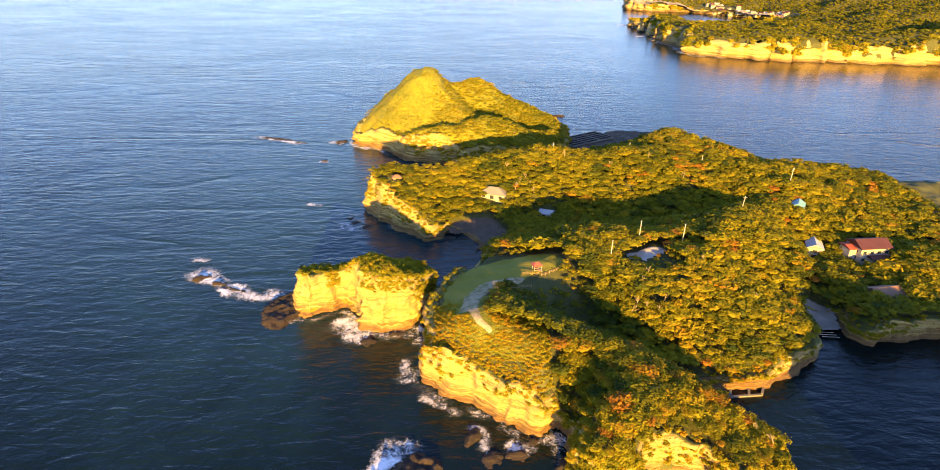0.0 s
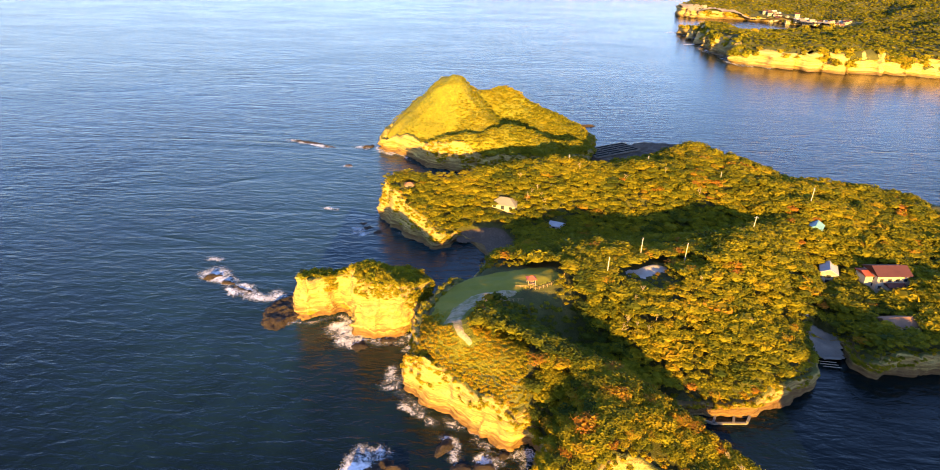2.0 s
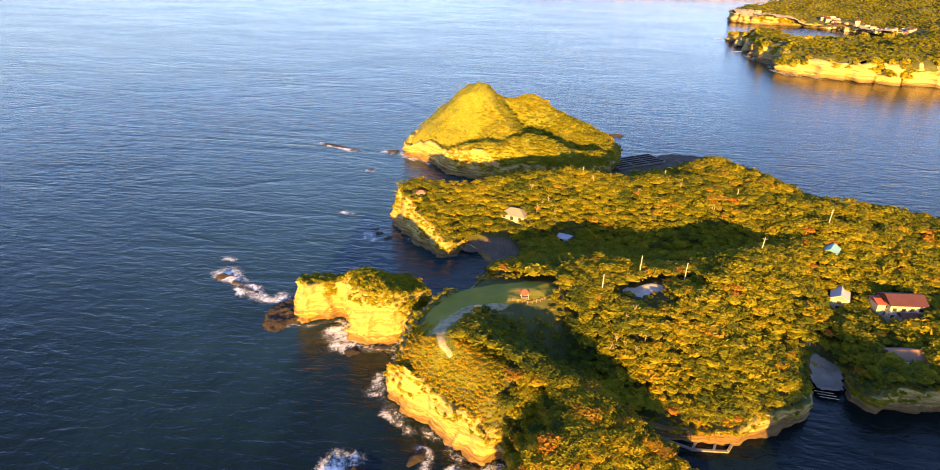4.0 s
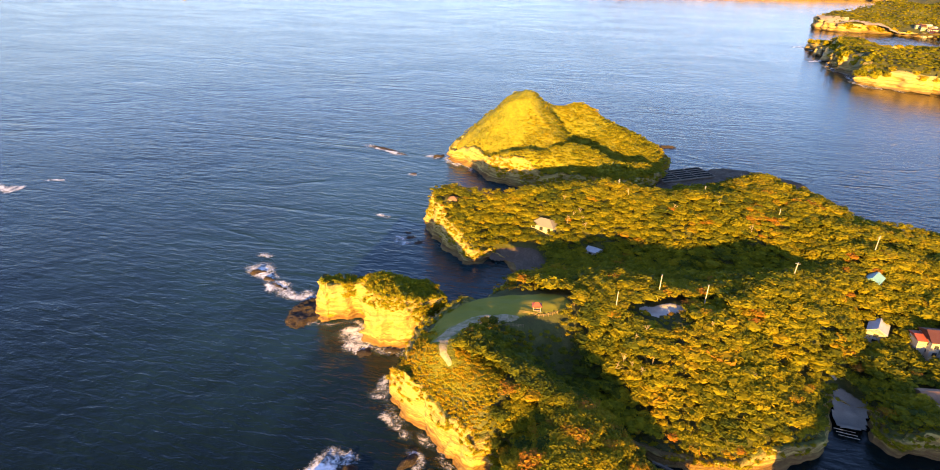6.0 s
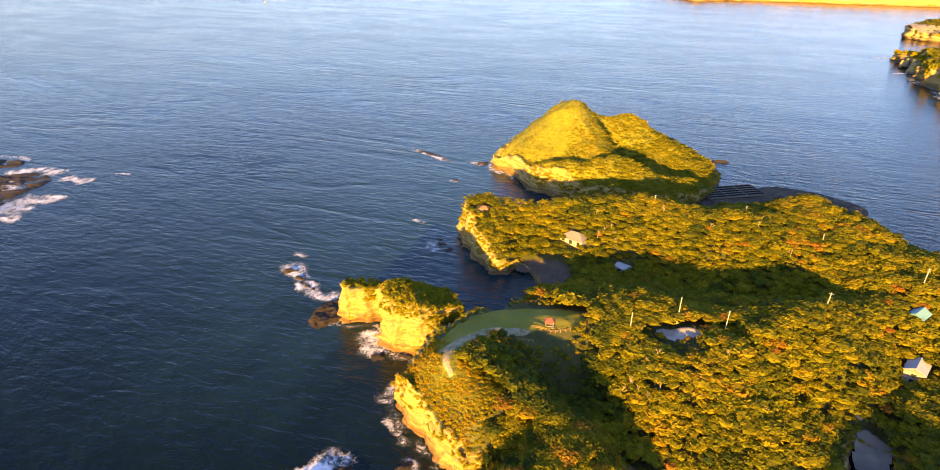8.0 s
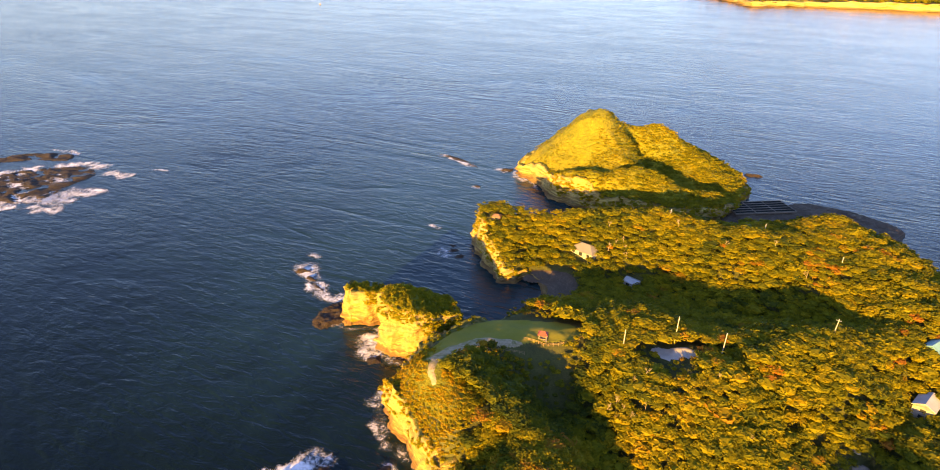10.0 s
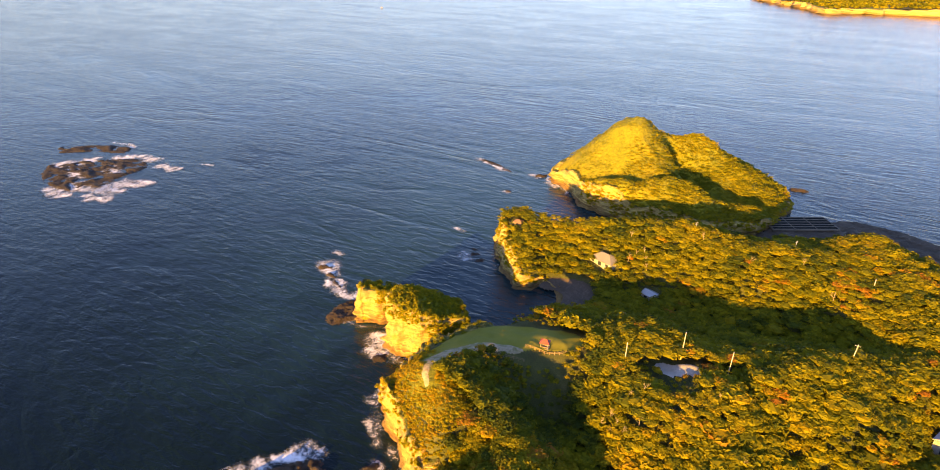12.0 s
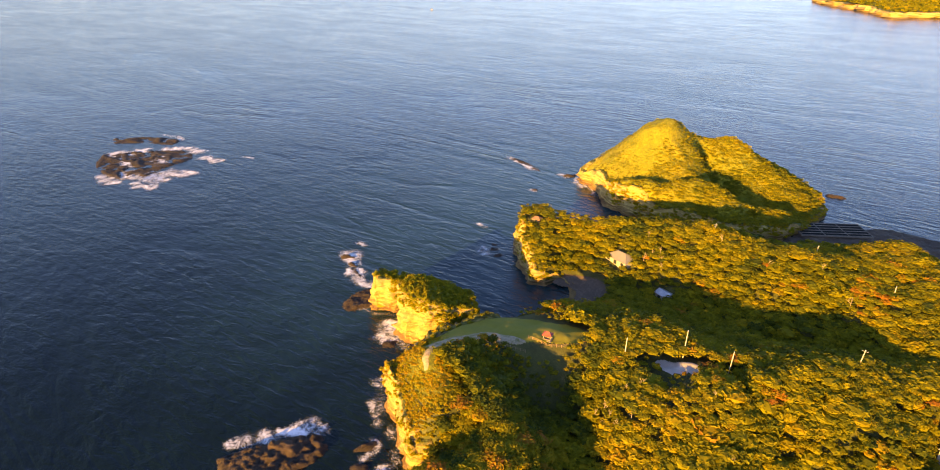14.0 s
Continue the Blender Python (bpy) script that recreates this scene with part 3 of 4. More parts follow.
def grove(name, places, pieces, mat, label, tint, category="trees"):
    """Many crowns in one mesh. places: rows of x, y, z, radius, height factor, turn."""
    vs, tf, qf, ts = [], [], [], []
    base = 0
    for k, (x, y, z, r, hf, turn) in enumerate(places):
        v, t, q = pieces[k % len(pieces)]
        c, s = math.cos(turn), math.sin(turn)
        w = np.empty_like(v)
        w[:, 0] = x + r * (c * v[:, 0] - s * v[:, 1])
        w[:, 1] = y + r * (s * v[:, 0] + c * v[:, 1])
        w[:, 2] = z + r * hf * v[:, 2]
        vs.append(w)
        tf.append(t + base)
        qf.append(q + base)
        ts.append(np.full(len(v), tint[k]))
        base += len(v)
    me = mesh_of(name, np.concatenate(vs), [np.concatenate(tf), np.concatenate(qf)], mat, False, np.concatenate(ts))
    return tagged(new(name, me), label, category, kind="stuff")


def scatter(land, spacing, seed, margin, box_=None):
    """Jittered places over a land, at least margin inside its waterline."""
    rng = np.random.default_rng(seed)
    lo, hi = land.line.min(0), land.line.max(0)
    if box_:
        lo, hi = np.maximum(lo, box_[:2]), np.minimum(hi, box_[2:])
    xs, ys = np.arange(lo[0], hi[0], spacing), np.arange(lo[1], hi[1], spacing * 0.87)
    gx, gy = np.meshgrid(xs, ys)
    gx = gx + (np.arange(len(ys)) % 2)[:, None] * spacing / 2
    q = np.stack([gx.ravel(), gy.ravel()], 1) + rng.uniform(-0.38, 0.38, (gx.size, 2)) * spacing
    d = land.depth(q)
    return q[d > margin], rng


LAWN_EDGE = [(-8, 177), (-8.5, 186), (-4, 194), (3, 202), (9, 205), (18, 208), (27, 212), (36, 206), (33, 199), (23, 192), (18, 186), (8, 181), (1, 174), (-4, 171)]
PATH_EDGE = [(20, 190), (11, 187.5), (4, 183), (0, 176), (-1.5, 168), (-2.5, 161), (0.5, 159.5), (3, 154.5), (7, 151.2), (7.6, 152.2), (4.5, 157), (3.5, 162), (4, 169), (7, 176), (11, 182), (19, 187)]
PARK_EDGE = [(60, 207.5), (61, 211), (68, 213.5), (76, 213.5), (74, 209.5), (66, 206)]
BEACH_EDGE = [(-9, 253), (-8, 262), (3, 266), (12, 264), (18, 256), (18, 245), (14, 234), (8, 233), (6, 240), (4, 250), (-1, 256)]
CLEARINGS = [(LAWN_EDGE, 0.5), (PATH_EDGE, 1.2), (PARK_EDGE, 0.2), (BEACH_EDGE, 0.0)]
ROUND_CLEARINGS = [(26, 190, 4.0), (22, 187, 3.0), (30, 193, 3.5), (11.5, 276.5, 5.0), (37, 271, 4.0), (-35, 277, 2.6), (146, 255, 3.2), (143, 231, 4.5), (162, 224, 8), (152, 195, 6), (128.5, 196, 3.5), (128, 189, 4.5)]


def is_clear(q, slack=0.0):
    c = np.zeros(len(q), bool)
    for edge, grow in CLEARINGS:
        c |= inside_by(np.array(edge, float), q) > -(grow + slack)
    for x, y, r in ROUND_CLEARINGS:
        c |= (q[:, 0] - x) ** 2 + (q[:, 1] - y) ** 2 < (r + slack) ** 2
    return c


def tints(q, rng, rust=0.5):
    patch = rough_noise(q, 0.035, 5.0) * 0.5 + 0.45
    t = np.clip(patch * 0.75 + rng.normal(0.05, 0.17, len(q)), 0.02, 0.88)
    red = (rough_noise(q, 0.05, 12.0) + rng.normal(0, 0.3, len(q))) > rust
    t[red] = rng.uniform(0.88, 1.0, red.sum())
    return t


q, rng = scatter(peninsula, 2.75, 4, 1.8)
q = q[~is_clear(q, 0.9) & (q[:, 0] < 210) & ~((q[:, 0] < 4) & (q[:, 1] > 168) & (q[:, 1] < 212)) & ~((q[:, 0] < 8) & (q[:, 1] < 172)) & ~((q[:, 0] < 25 + (q[:, 1] - 136) * 0.1) & (q[:, 1] < 152))]
r = np.clip(rng.lognormal(0.93, 0.24, len(q)), 1.4, 4.0) * (0.9 + 0.25 * rough_noise(q, 0.06, 2.0))
hgt = peninsula.height(q)
near_coast = peninsula.depth(q)
r *= np.clip(0.45 + near_coast / 14, 0.5, 1.0)
low_growth = ((q[:, 0] < 26) & (q[:, 1] < 154)) | ((q[:, 0] < 24) & (q[:, 1] > 196) & (q[:, 1] < 216)) | ((q[:, 0] > 14) & (q[:, 0] < 42) & (q[:, 1] > 172) & (q[:, 1] < 200)) | ((q[:, 0] > 56) & (q[:, 0] < 78) & (q[:, 1] > 196) & (q[:, 1] < 206))
r[low_growth] *= 0.45
hgt[low_growth] -= 1.4
tree_places = np.column_stack([q, hgt + 1.9 + 1.4 * np.clip((264 - q[:, 1]) / 10, 0, 1) + r * 0.25 + 0.6 * rough_noise(q, 0.08, 6.0), r * 1.14, rng.uniform(0.44, 0.66, len(q)), rng.uniform(0, 6.28, len(q))])
tree_tint = tints(q, rng, 0.78)
# dark evergreens behind the brow; their low tint also paints in its shade
shaded_evergreens = (q[:, 0] > 7) & (q[:, 0] < 46) & (q[:, 1] > 150) & (q[:, 1] < 182) & (rng.random(len(q)) < 0.9)
tree_tint[shaded_evergreens] *= 0.3
CROWNS = [crown_pieces(s, 82, 0.215, 12, 0.7, 0.93) for s in range(8)]
single = np.argsort(q[:, 1] + np.abs(q[:, 0] - 45) * 0.25)[:280]
mask = np.ones(len(q), bool)
mask[single] = False
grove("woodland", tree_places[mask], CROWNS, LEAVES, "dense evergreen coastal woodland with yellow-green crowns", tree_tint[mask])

crown_meshes = [mesh_of("crown", v, [t, f], TREE_LEAVES) for v, t, f in [crown_pieces(40 + s, 280, 0.14, 14, 0.7, 0.93) for s in range(6)]]


def trunk_mesh(seed):
    rg = random.Random(seed)
    bm = bmesh.new()
    top = Vector((rg.uniform(-0.1, 0.1), rg.uniform(-0.1, 0.1), -0.05))
    tube(bm, (0, 0, -1.15), top, 0.085, 0.05, 7)
    for k in range(4):
        a = k * 1.6 + rg.random()
        tube(bm, top * 0.8 + Vector((0, 0, -0.2)), (0.55 * math.cos(a), 0.55 * math.sin(a), rg.uniform(0.1, 0.4)), 0.035, 0.012, 5)
    me = bpy.data.meshes.new("trunk")
    bm.to_mesh(me)
    bm.free()
    me.materials.append(BARK)
    return me


trunk_meshes = [trunk_mesh(s) for s in range(3)]
for k in single:
    x, y, z, rad, hf, turn = tree_places[k]
    tree = tagged(new("tree"), "rust-tinged broadleaf tree on the headland" if tree_tint[k] > 0.88 else "evergreen broadleaf tree with dense sunlit crown", "tree", "trees on the headland")
    tree.matrix_world = Matrix.LocRotScale((x, y, z), Euler((0, 0, turn)), (rad, rad, rad * hf))
    for nm, me in (("trunk", trunk_meshes[k % 3]), ("crown", crown_meshes[k % 6])):
        c = new(nm, me)
        c.parent = tree

# bushes and scrub along the brinks, on the islet and on the hill island
SCRUB = [crown_pieces(60 + s, 46, 0.27, 5, 0.7) for s in range(6)]
q, rng = scatter(peninsula, 1.75, 9, 1.6)
q2, _ = scatter(peninsula, 1.05, 19, 2.0, (-20, 130, 24, 175))
q = np.concatenate([q, q2])
d = peninsula.depth(q)
bank = (q[:, 1] > 305) | (q[:, 0] > 180)
q, d = q[~bank], d[~bank]
q = q[((d < 5.0) | ((d < 24) & (q[:, 0] < 24) & (q[:, 1] < 172)) | ((q[:, 0] > 7) & (q[:, 0] < 26) & (q[:, 1] > 160) & (q[:, 1] < 184))) & ~is_clear(q, 0.3) & ~((q[:, 0] < 12) & (q[:, 1] > 173) & (q[:, 1] < 212) & (rng.random(len(q)) < 0.9))]
r = rng.uniform(0.6, 1.25, len(q)) * np.where((q[:, 0] < 26) & (q[:, 1] < 172), 0.8, 1.0)
grove("brink_scrub", np.column_stack([q, peninsula.height(q) + r * 0.3 - np.clip(4.0 - peninsula.depth(q), 0, 3) * 0.8, r, rng.uniform(0.5, 0.85, len(q)), rng.uniform(0, 6.28, len(q))]),
      SCRUB, SHRUB, "yellow-green coastal scrub along the cliff edge", np.clip(tints(q, rng, 0.75) + 0.22 * ((q[:, 0] < 20) & (q[:, 1] < 170)), 0, 1), "shrubs")
q, rng = scatter(islet, 1.7, 10, 2.2)
q = q[(q[:, 0] > -50) | (rng.random(len(q)) < 0.75)]
r = rng.uniform(0.8, 1.7, len(q))
grove("islet_scrub", np.column_stack([q, islet.height(q) + r * 0.3, r, rng.uniform(0.7, 1.1, len(q)), rng.uniform(0, 6.28, len(q))]), SCRUB, SHRUB, "green scrub and grass on top of the islet", tints(q, rng, 0.9), "shrubs")
q, rng = scatter(hill_island, 2.1, 11, 3.5)
cover = rough_noise(q, 0.045, 4.0) + 0.5 * rough_noise(q, 0.15, 8.0) + np.clip((q[:, 0] + 22) / 36, -0.45, 0.9) + np.clip((388 - q[:, 1]) / 40, -0.1, 0.25)
q = q[cover + rng.normal(0, 0.15, len(q)) > -0.55]
r = rng.uniform(0.7, 1.5, len(q)) * (1 + 0.35 * np.clip((q[:, 0] + 10) / 30, -0.6, 1)) * np.where(rough_noise(q, 0.08, 7.0) > 0.22 - 0.3 * (q[:, 0] > -26), 1.4, 0.9)
grove("hill_scrub", np.column_stack([q, hill_island.ground(q) + r * 0.3, r, rng.uniform(0.4, 0.6, len(q)), rng.uniform(0, 6.28, len(q))]), [crown_pieces(70 + s, 30, 0.3, 6, 0.7) for s in range(5)], SHRUB, "sunlit yellow-green scrub covering the hill", tints(q, rng, 0.95) * 0.6, "shrubs")

# trees for the added headland out of view
q, rng = scatter(shade_head, 4.5, 14, 3)
r = rng.uniform(2.4, 3.6, len(q))
grove("head_woods", np.column_stack([q, shade_head.height(q) + 2.5, r, rng.uniform(0.7, 1.0, len(q)), rng.uniform(0, 6.28, len(q))]), CROWNS, LEAVES, "evergreen woods on the unseen headland added for shade", tints(q, rng, 0.8))
TOWN_EDGE = [(417, 1300), (487, 1218), (524, 1160), (569, 1149), (594, 1183), (556, 1245), (472, 1320)]
FAR_CROWNS = [crown_pieces(80 + s, 10, 0.5, 5, 0.75, 0.9) for s in range(5)]
q, rng = scatter(far_coast, 6.0, 12, 8, (190, 720, 950, 1500))
q = q[(inside_by(np.array(TOWN_EDGE, float), q) < 0) & (q[:, 0] < 0.78 * q[:, 1] + 20)]
r = rng.uniform(2.4, 3.9, len(q))
grove("far_woods", np.column_stack([q, far_coast.ground(q) + r * 0.3, r, rng.uniform(0.42, 0.65, len(q)), rng.uniform(0, 6.28, len(q))]), FAR_CROWNS, LEAVES, "woods on the hills across the bay", tints(q, rng, 0.9) * 0.62)
q, rng = scatter(far_cape, 20, 13, 18, (-400, 1950, 600, 2700))
r = rng.uniform(7, 11, len(q))
grove("cape_woods", np.column_stack([q, far_cape.height(q) + r * 0.3, r, rng.uniform(0.6, 0.9, len(q)), rng.uniform(0, 6.28, len(q))]), FAR_CROWNS, LEAVES, "woods on a distant cape", tints(q, rng, 0.9) * 0.8)
# growth hanging down the cliffs
def hanging(name, land, seed, keep, low, label, size=(0.6, 1.3), thin=0.35):
    rg = np.random.default_rng(seed)
    rows, n, _ = land.face.shape
    j, i = np.meshgrid(np.arange(rows), np.arange(n), indexing="ij")
    p = land.face[j.ravel(), i.ravel()]
    top = land.face[-3, i.ravel(), 2]
    grow = np.array([noise.fractal(Vector((x * 0.07, y * 0.07, z * 0.05 + seed)), 0.9, 2.0, 4) for x, y, z in p])
    frac = p[:, 2] / np.maximum(top, 1)
    ok = (p[:, 2] > 2.2) & (frac + grow * 0.8 > (low(p) if callable(low) else low)) & (rg.random(len(p)) < thin) & keep(p)
    p = p[ok]
    r = rg.uniform(*size, len(p))
    grove(name, np.column_stack([p, r, rg.uniform(0.6, 1.0, len(p)), rg.uniform(0, 6.28, len(p))]), SCRUB, SHRUB, label, tints(p[:, :2], rg, 0.85), "shrubs")


hanging("wooded_bank", peninsula, 36, lambda p: (p[:, 0] > 25) & (p[:, 1] < 131) & ((p[:, 0] < 44) | (p[:, 0] > 60)), 0.28, "bushes covering the steep bank down to the sea", (0.9, 1.7), 0.35)
hanging("cliff_scrub", peninsula, 31, lambda p: (p[:, 0] < 160) & ((p[:, 1] < 296) | (p[:, 0] < -30)), 0.74, "scrub hanging over the cliff brink", thin=0.2)
hanging("islet_creepers", islet, 32, lambda p: p[:, 0] > -50, lambda p: 0.84 - 0.62 * np.exp(-((p[:, 0] + 28) / 6.5) ** 2) - 0.3 * (p[:, 1] > 196), "green creepers hanging down the islet cliff", (0.6, 1.3), 0.5)
hanging("hill_creepers", hill_island, 33, lambda p: p[:, 0] > -46, lambda p: np.where(p[:, 0] < -40, 0.75, 0.22), "scrub spilling over the low cliffs of the hill", (1.0, 1.7), 0.25)
hanging("far_creepers", far_coast, 34, lambda p: (p[:, 0] < 800) & (p[:, 1] < 1300), 0.86, "bushes on the far cliffs", (4, 7), 0.3)


# ---- ground cover ----
def drape(name, edge, land, lift, mat, label, category, grid=0.8, kind="structure", rough=0.0):
    """A sheet that lies on the land within an outline."""
    e = outline(edge, 1.0, rough, 6)
    lo, hi = e.min(0) - grid, e.max(0) + grid
    gx, gy = np.meshgrid(np.arange(lo[0], hi[0], grid), np.arange(lo[1], hi[1], grid))
    q = np.stack([gx.ravel(), gy.ravel()], 1)
    d = inside_by(e, q)
    z = land.ground(q) + lift - np.clip(0.6 - d, 0, 2) * 0.35
    ny, nx = gx.shape
    ok = (d > -0.5).reshape(ny, nx)
    idx = np.arange(nx * ny).reshape(ny, nx)
    f = ok[:-1, :-1] & ok[1:, :-1] & ok[:-1, 1:] & ok[1:, 1:]
    f = np.stack([idx[:-1, :-1][f], idx[:-1, 1:][f], idx[1:, 1:][f], idx[1:, :-1][f]], 1)
    used = np.unique(f)
    back = np.full(nx * ny, -1)
    back[used] = np.arange(len(used))
    return tagged(new(name, mesh_of(name, np.column_stack([q, z])[used], back[f], mat, True)), label, category, kind=kind)


ASPHALT = plain("pale_gravel", (0.40, 0.37, 0.32), 0.9, 0, 1.5)
CONCRETE = plain("concrete", (0.17, 0.15, 0.12), 0.85, 0, 1.2, 0.35)
SAND = plain("sand", (0.34, 0.27, 0.17), 0.95, 0, 0.3)
drape("headland_grass", [(-7.5, 154), (-2, 150), (5, 146.5), (12, 142.5), (18, 139.5), (21, 141), (23, 147), (19, 152), (12, 157), (8, 166), (6, 174), (-2, 178), (-8, 179), (-8.5, 166)], peninsula, 0.22, GRASS, "rough sunlit grass on the brow above the cliff", "grass", rough=1.0)
drape("lawn", LAWN_EDGE, peninsula, 0.25, LAWN, "mown green lawn on the headland", "lawn", rough=1.2)
drape("path", PATH_EDGE, peninsula, 0.42, GRAVEL, "worn pale gravel path beside the lawn", "path", 0.5, rough=1.6)
drape("car_park", PARK_EDGE, peninsula, 0.4, ASPHALT, "grey gravel clearing between the trees", "clearing")
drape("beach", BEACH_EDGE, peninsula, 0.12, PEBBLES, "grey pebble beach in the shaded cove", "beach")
drape("far_beach", [(332, 1374), (431, 1289), (539, 1186), (527, 1159), (508, 1175), (423, 1264), (319, 1311), (308, 1374)], far_coast, 2.5, SAND, "long pale sand beach across the bay", "beach", 7)
drape("slipway", [(122.5, 181), (124, 196), (128, 200), (134, 197), (133, 190), (130, 181)], peninsula, 0.5, CONCRETE, "concrete slipway running down into the inlet", "slipway")


# ---- rocks in the sea ----
def reef(points, height, label, seed, grid=0.6, mat=None, name="rock", group="rocks in the sea", broken=0.0):
    """A low rock with a broken top, its foot under the water."""
    e = outline(points, 1.0, 0.7, seed)
    lo, hi = e.min(0) - 2, e.max(0) + 2
    gx, gy = np.meshgrid(np.arange(lo[0], hi[0], grid), np.arange(lo[1], hi[1], grid))
    q = np.stack([gx.ravel(), gy.ravel()], 1)
    d = inside_by(e, q)
    n1, n2 = rough_noise(q, 0.13, seed), rough_noise(q, 0.5, seed + 4.0)
    z = height * np.clip((d + 0.6) / 2.2, -1.2, 1) * (0.75 - 0.45 * broken + (0.7 + 1.6 * broken) * n1) + 0.45 * n2 * np.clip(height, 0.4, 2)
    z = np.floor(z / 0.45) * 0.45 * 0.6 + z * 0.4
    z[d < -1.2] = -1.0
    ny, nx = gx.shape
    ok = (d > -1.8).reshape(ny, nx)
    idx = np.arange(nx * ny).reshape(ny, nx)
    f = ok[:-1, :-1] & ok[1:, :-1] & ok[:-1, 1:] & ok[1:, 1:]
    f = np.stack([idx[:-1, :-1][f], idx[:-1, 1:][f], idx[1:, 1:][f], idx[1:, :-1][f]], 1)
    used = np.unique(f)
    back = np.full(nx * ny, -1)
    back[used] = np.arange(len(used))
    return tagged(new(name, mesh_of(name, np.column_stack([q, z])[used], back[f], mat or REEF_ROCK, True)), label, "rock", group)


def ring(x, y, rx, ry, turn, seed, n=9):
    rg = random.Random(seed)
    c, s = math.cos(radians(turn)), math.sin(radians(turn))
    out = []
    for k in range(n):
        a, w = 2 * math.pi * k / n, rg.uniform(0.7, 1.2)
        u, v = rx * w * math.cos(a), ry * w * math.sin(a)
        out.append((x + c * u - s * v, y + s * u + c * v))
    return out


reef([(-70, 179), (-74, 191), (-66, 203), (-57, 204), (-57, 190), (-61, 184), (-64, 178)], 1.5, "flat brown wave-cut rock shelf beside the islet", 1)
reef([(-28, 96), (-23, 108), (-18, 117), (-13, 122), (-6, 119), (-7, 106), (-14, 92)], 2.2, "large dark flat rock washed by waves", 2)
ROCKS = [(-105, 211, 3.4, 2.2, 20, 1.6), (-97, 207, 3.0, 1.8, -30, 1.3), (-88, 203, 4.5, 1.6, -25, 0.8), (2.5, 128.5, 4.2, 1.8, 70, 1.2), (7, 121, 3.4, 2.0, 30, 1.0), (14, 122, 2.8, 1.8, 10, 1.2),
         (-132, 399, 13, 2.2, -15, 0.7), (-112, 391, 6, 1.6, -20, 0.6), (-86, 394, 4.2, 2.4, 10, 2.4), (-54, 267, 2.2, 1.3, 20, 1.3), (-57, 272, 1.5, 1.0, 0, 1.1), (-48, 262, 2.4, 1.4, 40, 1.0), (-88, 355, 2.0, 1.2, 0, 1.2),
         (66, 470, 7, 2.5, 15, 1.3), (-33, 172, 3.2, 2.2, 40, 1.2), (-41, 178, 2.2, 1.6, 0, 0.8), (26, 118, 3.2, 2.2, 60, 1.6), (18, 127, 2.4, 1.6, 20, 1.4), (-24, 176, 3.0, 1.6, 10, 1.3), (-9, 252, 2.0, 1.4, 0, 0.9)]
for k, (x, y, rx, ry, turn, h) in enumerate(ROCKS):
    reef(ring(x, y, rx, ry, turn, k), h, "dark wet sea rock ringed with foam", 40 + k)
reef([(-378, 205), (-363, 231), (-340, 251), (-320, 243), (-313, 219), (-303, 198), (-320, 185), (-353, 189)], 0.8, "broad dark reef awash with surf", 71, 1.0, AWASH_ROCK, broken=0.45)
reef([(-418, 231), (-393, 255), (-373, 261), (-366, 251), (-388, 239), (-404, 223)], 0.8, "dark outlying reef with surf", 72, 1.0, AWASH_ROCK, broken=0.4)
reef([(250, 941), (257, 955), (267, 951), (266, 938)], 14, "small pale sea stack off the far coast", 73, 2.0, FAR_ROCK, "sea_stack")
reef([(248, 983), (252, 993), (260, 988), (257, 981)], 12, "small pale sea stack off the far coast", 74, 2.0, FAR_ROCK, "sea_stack")
reef([(58, 372), (64, 395), (68, 412), (84, 416), (102, 432), (126, 430), (150, 416), (146, 388), (128, 380), (108, 382), (96, 376), (78, 364)], 1.5, "low dark rock platform beside the harbour", 75, 1.2, PLATFORM_ROCK, "rock_platform")
for k in range(44):
    rg = random.Random(200 + k)
    x, y = (rg.uniform(-6, 14), rg.uniform(259, 266)) if k < 18 else (rg.uniform(3, 17), rg.uniform(235, 262))
    lie = float(peninsula.ground((x, y))[0])
    reef(ring(x, y, rg.uniform(0.6, 1.7), rg.uniform(0.5, 1.2), rg.uniform(0, 90), k, 7), lie + 0.7 + rg.random() * 0.9, "grey boulder at the back of the beach", 90 + k, 0.4, PLATFORM_ROCK, "boulder", "boulders on the beach")


